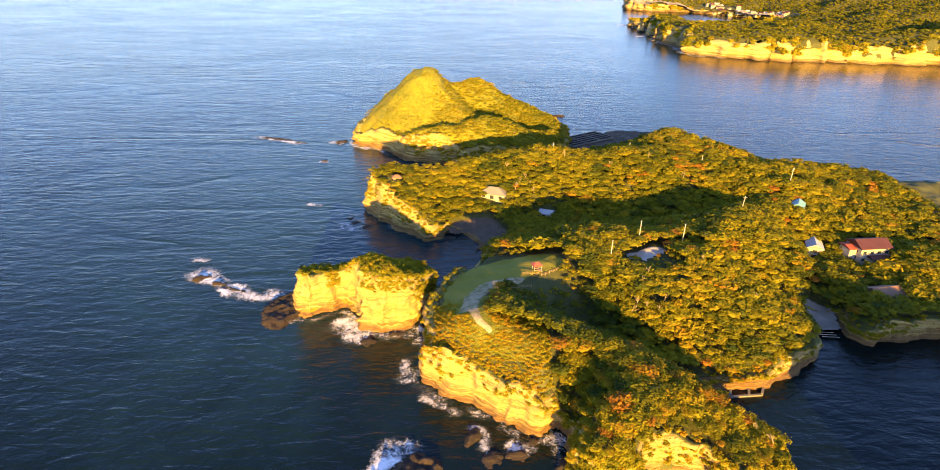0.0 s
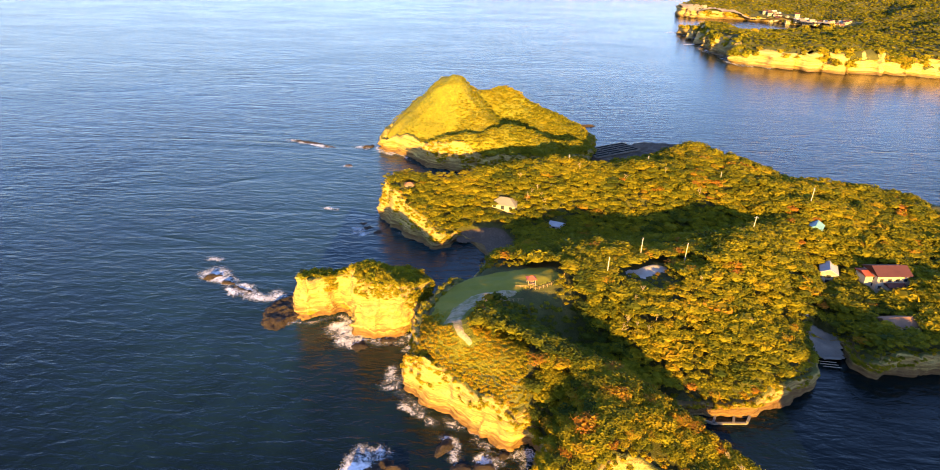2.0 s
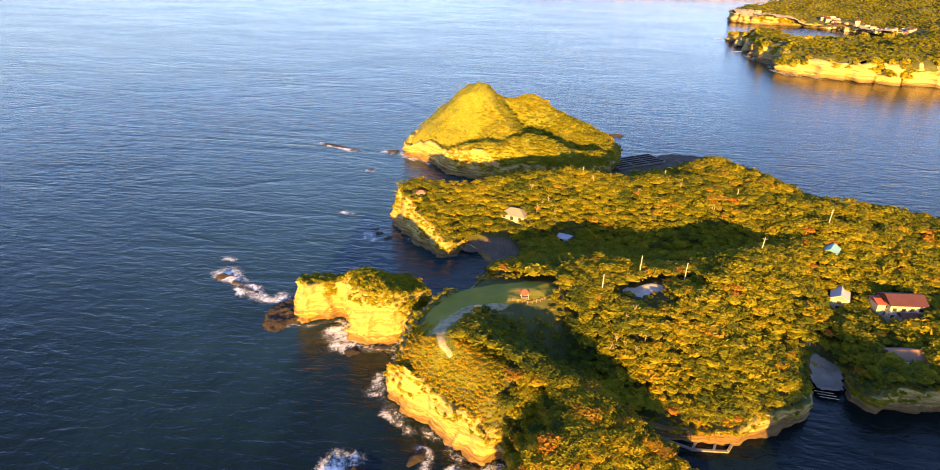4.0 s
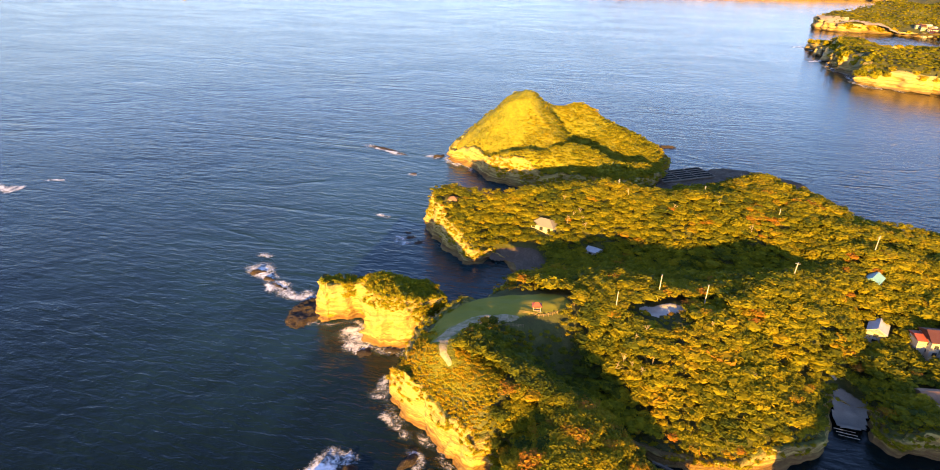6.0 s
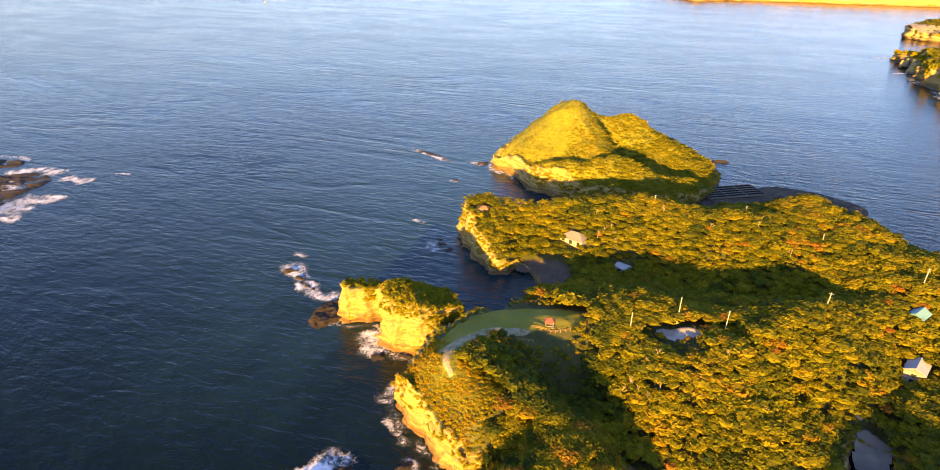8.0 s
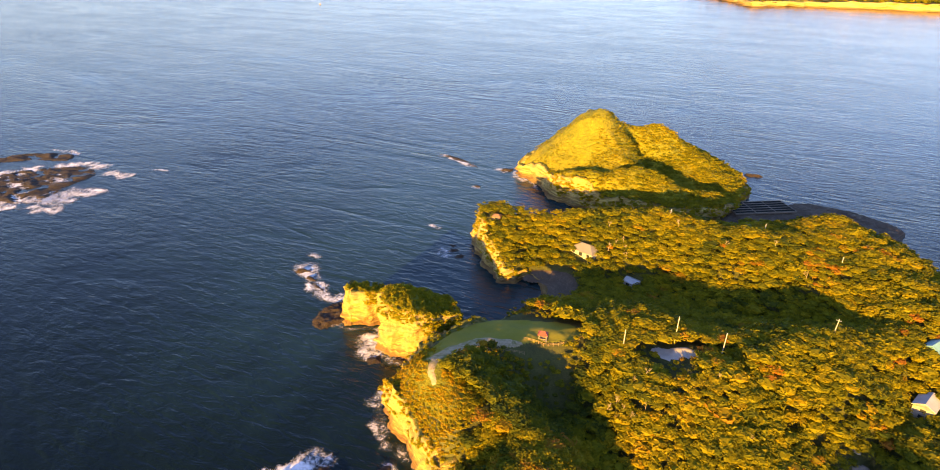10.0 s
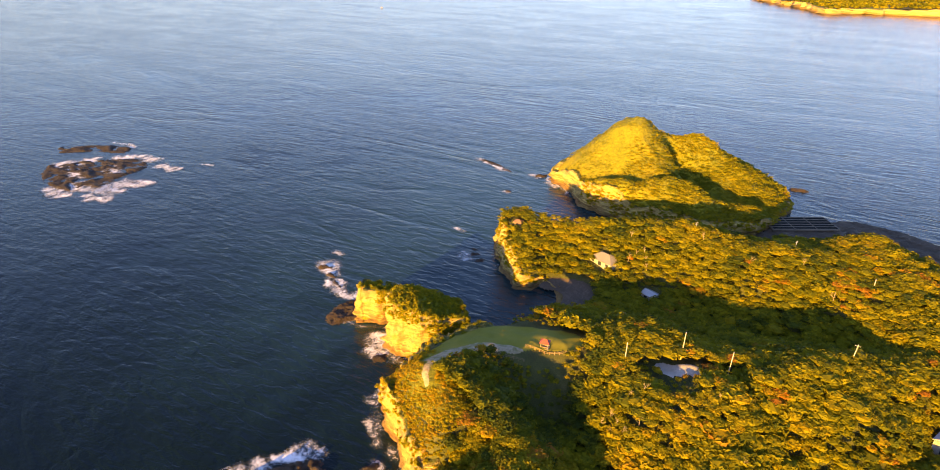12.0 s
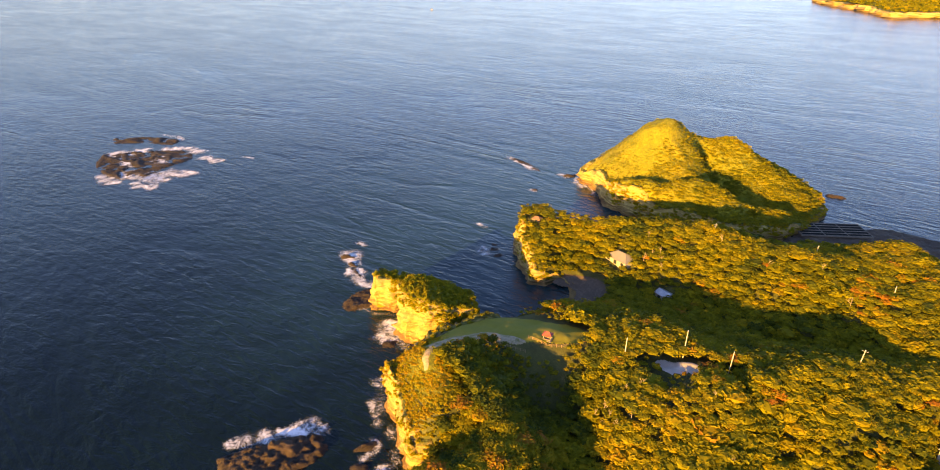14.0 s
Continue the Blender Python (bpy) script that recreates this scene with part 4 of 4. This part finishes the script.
# ---- white water ----
def foam_strip(line, inner, outer, thick, name, label, closed=False, seed=0, z=0.14):
    """A strip of broken white water along a line; inner and outer are its reach to both sides."""
    p = np.array(line, float)
    if not closed:
        k = np.linspace(0, len(p) - 1, max(8, int(np.linalg.norm(np.diff(p, axis=0), axis=1).sum() / 0.8)))
        p = np.stack([np.interp(k, np.arange(len(p)), p[:, c]) for c in (0, 1)], 1)
    n = len(p)
    t = (np.roll(p, -1, 0) - np.roll(p, 1, 0)) if closed else np.gradient(p, axis=0)
    side = np.stack([t[:, 1], -t[:, 0]], 1) / (np.linalg.norm(t, axis=1)[:, None] + 1e-9)
    if np.isscalar(thick):
        thick = np.full(n, thick)
    wob = 1 + 0.9 * rough_noise(p, 0.09, seed)
    cols, att = [], []
    for u in np.linspace(0, 1, 9):
        cols.append(np.column_stack([p + side * ((inner + (outer - inner) * u) * np.clip(wob, 0.4, 2))[:, None], np.full(n, z)]))
        fade = math.sin(math.pi * min(1, 0.2 + u * 0.8)) if closed else math.sin(math.pi * u) ** 1.2
        ends = np.ones(n) if closed else np.clip(np.minimum(np.arange(n), n - 1 - np.arange(n)) / (n * 0.2), 0, 1)
        att.append(thick * fade * ends)
    v, att = np.concatenate(cols), np.concatenate(att)
    att = att * np.clip(0.92 + 0.5 * rough_noise(v[:, :2], 0.2, seed), 0.4, 1.2)
    i = np.arange(n if closed else n - 1)
    j = (i + 1) % n
    f = np.concatenate([np.stack([k * n + i, k * n + j, (k + 1) * n + j, (k + 1) * n + i], 1) for k in range(8)])
    return tagged(new(name, mesh_of(name, v, f, FOAM, True, np.clip(att, 0, 1), "thick")), label, "foam", kind="stuff")


pl = peninsula.line
open_sea = np.where((pl[:, 0] < 30) & (pl[:, 1] < 190) & (pl[:, 1] > 100), 0.60, np.where((pl[:, 0] < -26) & (pl[:, 1] < 292), 0.46, 0.10))
foam_strip(pl, -0.8, 4.5, open_sea * (0.85 + 0.35 * rough_noise(pl, 0.05, 3.0)), "shore_foam", "white surf along the foot of the cliffs", True, 1)
il = islet.line
foam_strip(il, -0.8, 5.0, np.where(il[:, 1] < 196, 0.64, 0.3) * (0.85 + 0.3 * rough_noise(il, 0.08, 5.0)), "islet_foam", "white surf round the islet", True, 2)
hl = hill_island.line
foam_strip(hl, -0.8, 4.0, np.where(hl[:, 0] < -50, 0.62, 0.25), "hill_foam", "white surf at the foot of the hill", True, 3)
cl = far_coast.line
foam_strip(cl, -3, 12, np.where(cl[:, 0] < 300, 0.66, 0.3), "far_foam", "thin surf on the far shore", True, 4)
BREAKERS = [((-112, 222), (-104, 213), (-92, 206), (-78, 201), (7)), ((-101, 206), (-90, 201), (-76, 198), (-68, 205), (6)), ((-118, 228), (-112, 226), (-105, 226), (3)),
            ((-30, 104), (-24, 114), (-18, 123), (-9, 125), (6)), ((-33, 98), (-30, 104), (-27, 109), (5)), ((-1, 133), (4, 131), (6, 125), (3, 122), (3.5)), ((10, 128), (15, 124), (20, 127), (4)),
            ((-46, 189), (-42, 182), (-37, 174), (-30, 172), (6)), ((-28, 176), (-20, 177), (-12, 180), (5)), ((-20, 165), (-18, 155), (-16, 148), (5)), ((-16, 147), (-8, 140), (2, 136), (4)),
            ((-150, 404), (-135, 397), (-118, 391), (-104, 388), (5)), ((-94, 396), (-88, 391), (-82, 388), (5)), ((-80, 386), (-72, 383), (-62, 378), (4)), ((-84, 288), (-78, 287), (-72, 286), (2.5)),
            ((-62, 268), (-57, 262), (-50, 258), (4)), ((-92, 356), (-88, 352), (-84, 354), (2)), ((-314, 211), (-290, 219), (-292, 233), (13)), ((-318, 198), (-296, 205), (-280, 209), (11)), ((-366, 233), (-346, 255), (-320, 255), (9)),
            ((-383, 203), (-366, 218), (-370, 243), (11)), ((-298, 189), (-313, 179), (-338, 183), (9)), ((-408, 258), (-383, 265), (-366, 261), (5)), ((-304, 192), (-288, 190), (-276, 202), (12)), ((-336, 188), (-308, 196), (-286, 216), (14)), ((-322, 250), (-306, 252), (-292, 252), (7.5)), ((-298, 268), (-290, 272), (-282, 274), (2.5)),
            ((-348, 234), (-331, 224), (-314, 220), (8)), ((-364, 214), (-346, 207), (-326, 202), (9)), ((229, 1053), (238, 1061), (251, 1070), (7)), ((230, 920), (244, 933), (254, 941), (6))]
for k, (*pts, w) in enumerate(BREAKERS):
    foam_strip(pts, -w * 1.1, w * 1.2, 0.84 if w >= 6 else 0.72, "breaker", "breaking wave of white foam over rock", False, 10 + k, 0.22)

# ---- buildings ----
WHITE = plain("white_plaster", (0.32, 0.30, 0.25), 0.8, 0, 1.5, 0.18)
GREY_ROOF = plain("grey_roof", (0.21, 0.19, 0.15), 0.7, 0, 1.0, 0.2)
SHED_ROOF = plain("shed_roof", (0.36, 0.37, 0.38), 0.55, 0, 1.0, 0.25)
RED_ROOF = plain("red_roof", (0.30, 0.07, 0.045), 0.6, 0, 2.0, 0.25)
MAROON_ROOF = plain("maroon_roof", (0.075, 0.028, 0.024), 0.6, 0, 1.5, 0.25)
BROWN_ROOF = plain("brown_roof", (0.22, 0.12, 0.07), 0.7, 0, 1.5, 0.25)
TEAL_ROOF = plain("teal_roof", (0.16, 0.34, 0.34), 0.5, 0, 1.5, 0.2)
DARK_GLASS = plain("window_glass", (0.03, 0.035, 0.04), 0.12, 0, 1.0, 0.1)
TIMBER = plain("timber", (0.30, 0.20, 0.11), 0.8, 0, 3.0, 0.3)
POLE = plain("pole_concrete", (0.36, 0.33, 0.28), 0.8, 0, 2.0, 0.15)
STEEL = plain("steel", (0.35, 0.35, 0.35), 0.45, 0.8, 3.0, 0.2)


def roof_mesh(w, d, eave, rise, over, hip, thick=0.18):
    """A hipped (hip > 0) or gabled roof over w x d, its ridge along x."""
    bm = bmesh.new()
    x, y = w / 2 + over, d / 2 + over
    r = x - hip
    top = []
    for dz in (0.0, thick):
        c = [bm.verts.new((sx * x, sy * y, eave + dz)) for sx, sy in ((-1, -1), (1, -1), (1, 1), (-1, 1))]
        e = [bm.verts.new((-r, 0, eave + rise + dz)), bm.verts.new((r, 0, eave + rise + dz))]
        top.append(c + e)
    for k, t in enumerate(top):
        for f in ((0, 1, 5, 4), (2, 3, 4, 5), (1, 2, 5), (3, 0, 4)):
            bm.faces.new([t[i] for i in (f if k else f[::-1])])
    for a, b in ((0, 1), (1, 2), (2, 3), (3, 0)):
        bm.faces.new((top[0][a], top[0][b], top[1][b], top[1][a]))
    return bm


def house(name, label, category, at, turn, w, d, h, rise, hip, roof_mat, wall_mat, windows=(), over=0.6, group=""):
    """A small house: body, roof, a door and windows with frames. windows: (side, along, height, width, tall)."""
    ob = thing(name, label, category, at, turn, group)
    body = bmesh.new()
    box(body, -w / 2, -d / 2, -2.5, w / 2, d / 2, h)
    if not hip:
        for s in (-1, 1):
            v = [body.verts.new(p) for p in ((s * w / 2, -d / 2, h), (s * w / 2, d / 2, h), (s * w / 2, 0, h + rise * 0.9))]
            body.faces.new(v if s > 0 else v[::-1])
    part("wall", body, wall_mat, ob)
    part("roof", roof_mesh(w, d, h, rise, over, hip if hip else 0.0), roof_mat, ob)
    for side, along, z, ww, hh in windows:
        y = {"front": -d / 2, "back": d / 2}.get(side)
        win = bmesh.new()
        if y is not None:
            s = -1 if side == "front" else 1
            box(win, along - ww / 2, min(y, y + s * 0.05), z, along + ww / 2, max(y, y + s * 0.05), z + hh)
            fr = bmesh.new()
            for a, b in ((along - ww / 2 - 0.1, along - ww / 2), (along + ww / 2, along + ww / 2 + 0.1)):
                box(fr, a, min(y, y + s * 0.1), z - 0.1, b, max(y, y + s * 0.1), z + hh + 0.1)
            box(fr, along - ww / 2, min(y, y + s * 0.1), z - 0.1, along + ww / 2, max(y, y + s * 0.1), z)
            box(fr, along - ww / 2, min(y, y + s * 0.1), z + hh, along + ww / 2, max(y, y + s * 0.1), z + hh + 0.1)
        else:
            s = -1 if side == "west" else 1
            x = s * w / 2
            box(win, min(x, x + s * 0.05), along - ww / 2, z, max(x, x + s * 0.05), along + ww / 2, z + hh)
            fr = new_box(min(x, x + s * 0.1), along - ww / 2 - 0.1, z - 0.14, max(x, x + s * 0.1), along + ww / 2 + 0.1, z)
        g = part("window", win, DARK_GLASS, ob, "dark glass window")
        part("window_frame", fr, WHITE, g)
    return ob


def at_ground(x, y, lift=0.0):
    return (x, y, float(peninsula.ground((x, y))[0]) + lift)


house("villa", "white house with a broad pale hipped roof among trees", "house", (11.5, 279, 9.8), -14, 12, 8.5, 2.5, 2.4, 4.4, GREY_ROOF, WHITE,
      [("front", -4, 0.9, 1.6, 1.2), ("front", 0, 0.2, 1.8, 2.0), ("front", 4, 0.9, 1.6, 1.2), ("west", 0, 0.9, 1.4, 1.2), ("east", 1, 0.9, 1.4, 1.2)])
house("shed", "grey-roofed shed in the shaded valley", "shed", (37, 272, 2.4), -20, 6.5, 5.0, 2.6, 1.3, 0, SHED_ROOF, WHITE, [("front", -1, 0.4, 1.6, 1.8), ("front", 1.8, 1.0, 1.0, 0.9)], 0.4)
house("clifftop_hut", "small brown-roofed hut on the clifftop", "hut", (-35, 277, 17.6), 10, 3.8, 3.2, 2.0, 1.1, 1.7, BROWN_ROOF, TIMBER, [("front", 0, 0.9, 1.2, 0.9)], 0.5)
house("cottage", "small white cottage with a teal gabled roof", "house", (146, 255, 15.0), 60, 7, 5, 3.2, 1.7, 0, TEAL_ROOF, WHITE, [("front", -1.5, 1.0, 1.2, 1.1), ("west", 0, 1.2, 1.4, 1.2)], 0.4)
house("lane_house", "white house with a dark grey roof by the lane", "house", (144, 232, 5.2), 70, 8, 6, 4.6, 1.8, 0, SHED_ROOF, WHITE, [("front", -2, 2.6, 1.3, 1.1), ("front", 2, 2.6, 1.3, 1.1), ("west", 0, 2.8, 1.6, 1.2), ("west", 0, 0.6, 1.6, 1.2)], 0.4)
house("boat_house", "low brown-roofed house above the rocky shore", "house", (153, 196, 6.2), 12, 13, 6.5, 2.8, 1.9, 0, BROWN_ROOF, WHITE, [("front", -4, 0.9, 1.8, 1.2), ("front", 0, 0.4, 1.8, 1.8), ("front", 4, 0.9, 1.8, 1.2)], 0.6)
inn = house("inn", "white two-storey inn with dark maroon roofs", "inn", (163, 227, 7.0), 8, 13, 9, 6.2, 2.3, 0, MAROON_ROOF, WHITE,
            [("front", x, z, 1.5, 1.3) for x in (-4.8, -1.6, 1.6, 4.8) for z in (0.9, 3.8)] + [("west", y, z, 1.4, 1.3) for y in (-2, 2) for z in (0.9, 3.8)], 0.6)
part("wing", new_box(-9.5, -2.0, -2.5, -6.5, 4.0, 5.0), WHITE, inn, "lower white wing")
wing_roof = roof_mesh(3.4, 6.4, 5.0, 0.9, 0.3, 0)
bmesh.ops.translate(wing_roof, vec=(-8.0, 1.0, 0), verts=wing_roof.verts)
part("wing_roof", wing_roof, RED_ROOF, inn, "rust-red wing roof")
part("porch", new_box(-3, -7.2, -2.5, 3, -4.5, 2.9), WHITE, inn)
porch_roof = roof_mesh(6.4, 3.2, 2.9, 0.9, 0.4, 0)
bmesh.ops.translate(porch_roof, vec=(0, -5.9, 0), verts=porch_roof.verts)
part("porch_roof", porch_roof, MAROON_ROOF, inn)
for k, x in enumerate((4.2, 5.6)):
    part("balcony", new_box(x - 0.6, -5.5, 3.0, x + 0.6, -4.5, 3.9), WHITE, inn)
house("hut_by_slipway", "tiny white hut at the head of the slipway", "hut", at_ground(124.5, 203, 0.4), 30, 2.6, 2.0, 2.0, 0.5, 0, SHED_ROOF, WHITE, [("front", 0, 0.8, 0.8, 0.7)], 0.2)

# gazebo on the lawn
gz = thing("gazebo", "red-roofed open gazebo on the lawn", "gazebo", at_ground(24.6, 195.5, 0.3), 15)
gz.scale = (0.8, 0.8, 0.8)
part("roof", roof_mesh(3.6, 3.0, 2.5, 1.3, 0.45, 1.5), RED_ROOF, gz, "red hipped roof")
for sx in (-1, 1):
    for sy in (-1, 1):
        part("post", new_box(sx * 1.6 - 0.1, sy * 1.3 - 0.1, -0.6, sx * 1.6 + 0.1, sy * 1.3 + 0.1, 2.55, bevel=0.02), WHITE, gz)
part("floor", new_box(-2.0, -1.7, -0.6, 2.0, 1.7, 0.06, bevel=0.03), CONCRETE, gz)
for sy in (-0.9, 0.9):
    part("bench", new_box(-1.3, sy - 0.22, 0.06, 1.3, sy + 0.22, 0.46, bevel=0.03), TIMBER, gz)


# ---- poles, fences, harbour works ----
def utility_pole(x, y, top, arm, lean=0.0):
    z = float(peninsula.ground((x, y))[0]) - 0.5
    top -= 1.6
    ob = thing("utility_pole", "pale concrete utility pole rising from the trees", "pole", (x, y, z), random.Random(int(x)).uniform(0, 90), "utility poles")
    ob.matrix_world = ob.matrix_world @ pose(0, 0, 0, 0, lean, 0)
    part("shaft", tube(bmesh.new(), (0, 0, 0), (0, 0, top - z), 0.2, 0.14, 10), POLE, ob)
    part("cap", tube(bmesh.new(), (0, 0, top - z), (0, 0, top - z + 0.12), 0.19, 0.12, 10), STEEL, ob)
    for k in range(arm):
        h = top - z - 0.5 - 0.8 * k
        part("crossarm", new_box(-0.9, -0.06, h - 0.06, 0.9, 0.06, h + 0.06), STEEL, ob)
        for sx in (-0.75, 0.75):
            part("insulator", tube(bmesh.new(), (sx, 0, h + 0.06), (sx, 0, h + 0.3), 0.06, 0.04, 6), WHITE, ob)
    return ob


for x, y, top, arm, lean in ((51.8, 200.7, 26.8, 0, 1), (66, 217, 27.6, 0, 1), (81.8, 214, 27.6, 0, 3), (113.9, 239.6, 29.5, 1, 4), (42.6, 308.5, 30.0, 2, 0), (33.5, 290.5, 19.5, 0, 2),
                             (148.6, 271.2, 31.5, 2, 3), (115.8, 296.3, 28.6, 1, 0), (84.2, 317, 28.4, 1, 0), (28, 148, 20.5, 0, 0)):
    utility_pole(x, y, top, arm, lean)


def fence(points, land, gap=1.8, high=1.0):
    ob = thing("fence", "low wooden post-and-rail fence along the path", "fence")
    p = np.array(points, float)
    seg = np.linalg.norm(np.diff(p, axis=0), axis=1)
    s = np.concatenate([[0], np.cumsum(seg)])
    k = np.arange(0, s[-1], gap)
    q = np.stack([np.interp(k, s, p[:, c]) for c in (0, 1)], 1)
    z = land.ground(q)
    for (x, y), h in zip(q, z):
        part("post", tube(bmesh.new(), (x, y, h - 0.3), (x, y, h + high + 0.3), 0.07, 0.06, 6), TIMBER, ob)
    for a in range(len(q) - 1):
        for up in (0.65, 1.15):
            part("rail", tube(bmesh.new(), (*q[a], z[a] + up), (*q[a + 1], z[a + 1] + up), 0.045, 0.045, 5), TIMBER, ob)


fence([(22, 185.5), (12, 181), (7.5, 175), (9.5, 168), (13, 162), (12, 158)], peninsula)
fence([(19, 191.5), (26, 192.2), (33.5, 197.5), (37, 204)], peninsula)

# walled tide pools under the low cliff, concrete and part ruined
pool = thing("tide_pool_wall", "weathered concrete walls of old fish pools at the water's edge", "wall")
for a, b in (((69, 150), (79, 146.6)), ((79, 146.6), (89, 147.8)), ((72.5, 149), (74, 151.8)), ((79, 146.6), (80.5, 150)), ((85, 147.3), (86, 150.3)), ((89, 147.8), (90.5, 150.5))):
    a, b = Vector((*a, 0)), Vector((*b, 0))
    d = (b - a).normalized()
    s = Vector((-d.y, d.x, 0)) * 0.35
    part("wall_section", prism([(a - s)[:2], (b - s)[:2], (b + s)[:2], (a + s)[:2]], -1.5, 0.6 + 0.3 * math.sin(a.x)), CONCRETE, pool)
# timber stakes by the slipway
for k in range(3):
    tagged(part("mooring_rail", tube(bmesh.new(), (122 + k * 0.4, 181.5 - k * 1.4, 0.55), (128 + k * 0.3, 181.2 - k * 1.4, 0.5), 0.09, 0.09, 6), POLE), "pale rail lying across the foot of the slipway", "rail", "slipway rails")

TANK_WATER = plain("tank_water", (0.010, 0.010, 0.008), 0.95, 0, 1.0, 0.2)
TANK_WATER.node_tree.nodes["Principled BSDF"].inputs["Specular IOR Level"].default_value = 0.1
# drying frames and tanks on the harbour platform
pens = thing("holding_tanks", "rows of concrete fish tanks on the rock platform", "tanks", (66, 387, 1.6), 36)
part("slab", new_box(0, 0, -2.5, 38, 17, 0.1, bevel=0.05), PLATFORM_ROCK, pens)
for k in range(6):
    part("tank_wall", new_box(0, k * 3.4 - 0.2, 0.1, 38, k * 3.4 + 0.2, 1.0, bevel=0.04), CONCRETE, pens)
for k in range(4):
    part("cross_wall", new_box(k * 12.5 + 0.1, 0.25, 0.1, k * 12.5 + 0.4, 16.75, 0.95), CONCRETE, pens)
for k in range(5):
    part("tank_water", new_box(0.3, k * 3.4 + 0.3, 0.1, 37.7, k * 3.4 + 3.1, 0.75), TANK_WATER, pens, "dark still water")

# small white boat far out
boat = thing("motor_boat", "small white motor boat out at sea", "boat", (-1080, 1325, 0), 70)
hull = bmesh.new()
rows = []
for y, wd, zt in ((-5, 1.5, 1.0), (-2, 1.7, 1.0), (2, 1.5, 1.15), (4.6, 0.7, 1.4), (6, 0.06, 1.6)):
    rows.append([hull.verts.new(p) for p in ((-wd, y, zt), (-wd * 0.7, y, -0.3), (wd * 0.7, y, -0.3), (wd, y, zt))])
for a, b in zip(rows, rows[1:]):
    for k in range(3):
        hull.faces.new((a[k], b[k], b[k + 1], a[k + 1]))
    hull.faces.new((a[3], b[3], b[0], a[0]))
hull.faces.new(rows[0])
bmesh.ops.recalc_face_normals(hull, faces=hull.faces)
part("hull", hull, WHITE, boat)
part("cabin", new_box(-1.0, -2.5, 1.0, 1.0, 1.0, 2.8, bevel=0.15), WHITE, boat)
part("windscreen", new_box(-0.9, 1.0, 1.8, 0.9, 1.06, 2.6), DARK_GLASS, boat)

# ---- the town by the far beach ----
rg = random.Random(77)
TOWN_ROOFS = [GREY_ROOF, SHED_ROOF, BROWN_ROOF, MAROON_ROOF]
for k in range(60):
    u, w = rg.random(), rg.uniform(8, 52)
    x, y = 430 + 107 * u + w * 0.8, 1286 - 130 * u + w * 0.6
    z = float(far_coast.ground((x, y))[0])
    house("town_house", "small pale house of the town by the beach", "house", (x, y, z), rg.uniform(-40, 40), rg.uniform(5, 9), rg.uniform(4.5, 6.5), rg.uniform(2.6, 5.0), rg.uniform(1.3, 2.2), 0, rg.choice(TOWN_ROOFS), WHITE,
          [("front", -1.4, 1.5, 1.4, 1.3), ("front", 1.4, 1.5, 1.4, 1.3)], 0.5, "town houses by the beach")


# ---- bare trees ----
def snag_mesh(seed):
    r = random.Random(seed)
    bm = bmesh.new()

    def grow(a, d, length, rad, n):
        b = a + d * length
        tube(bm, a, b, rad, rad * 0.6, 5)
        if n:
            for _ in range(3):
                grow(b - d * length * r.uniform(0, 0.35), (d + Vector((r.uniform(-1, 1), r.uniform(-1, 1), r.uniform(-0.1, 0.7)))).normalized(), length * r.uniform(0.5, 0.8), rad * 0.55, n - 1)
    grow(Vector((0, 0, 0)), Vector((0, 0, 1)), 2.2, 0.15, 3)
    me = bpy.data.meshes.new("branches")
    bm.to_mesh(me)
    bm.free()
    me.materials.append(DEADWOOD)
    return me


snags = [snag_mesh(s) for s in range(4)]
for k, (x, y) in enumerate(((24, 284), (27, 286), (78, 119), (75, 124), (60, 186), (63, 190), (57, 178), (96, 178), (48, 303), (90, 300), (70, 298), (104, 285), (84, 196), (18, 292), (55, 176), (57, 178.5), (60, 176), (63, 174), (66, 178), (59, 173), (22, 280), (29, 283), (31, 280))):
    t = tagged(new("bare_tree"), "leafless pale branching tree among the woods", "tree", "bare trees")
    t.matrix_world = pose(*at_ground(x, y, 2.5), 0, 0, k * 77) @ Matrix.Scale(0.75 + 0.1 * (k % 3), 4)
    c = new("branches", snags[k % 4])
    c.parent = t
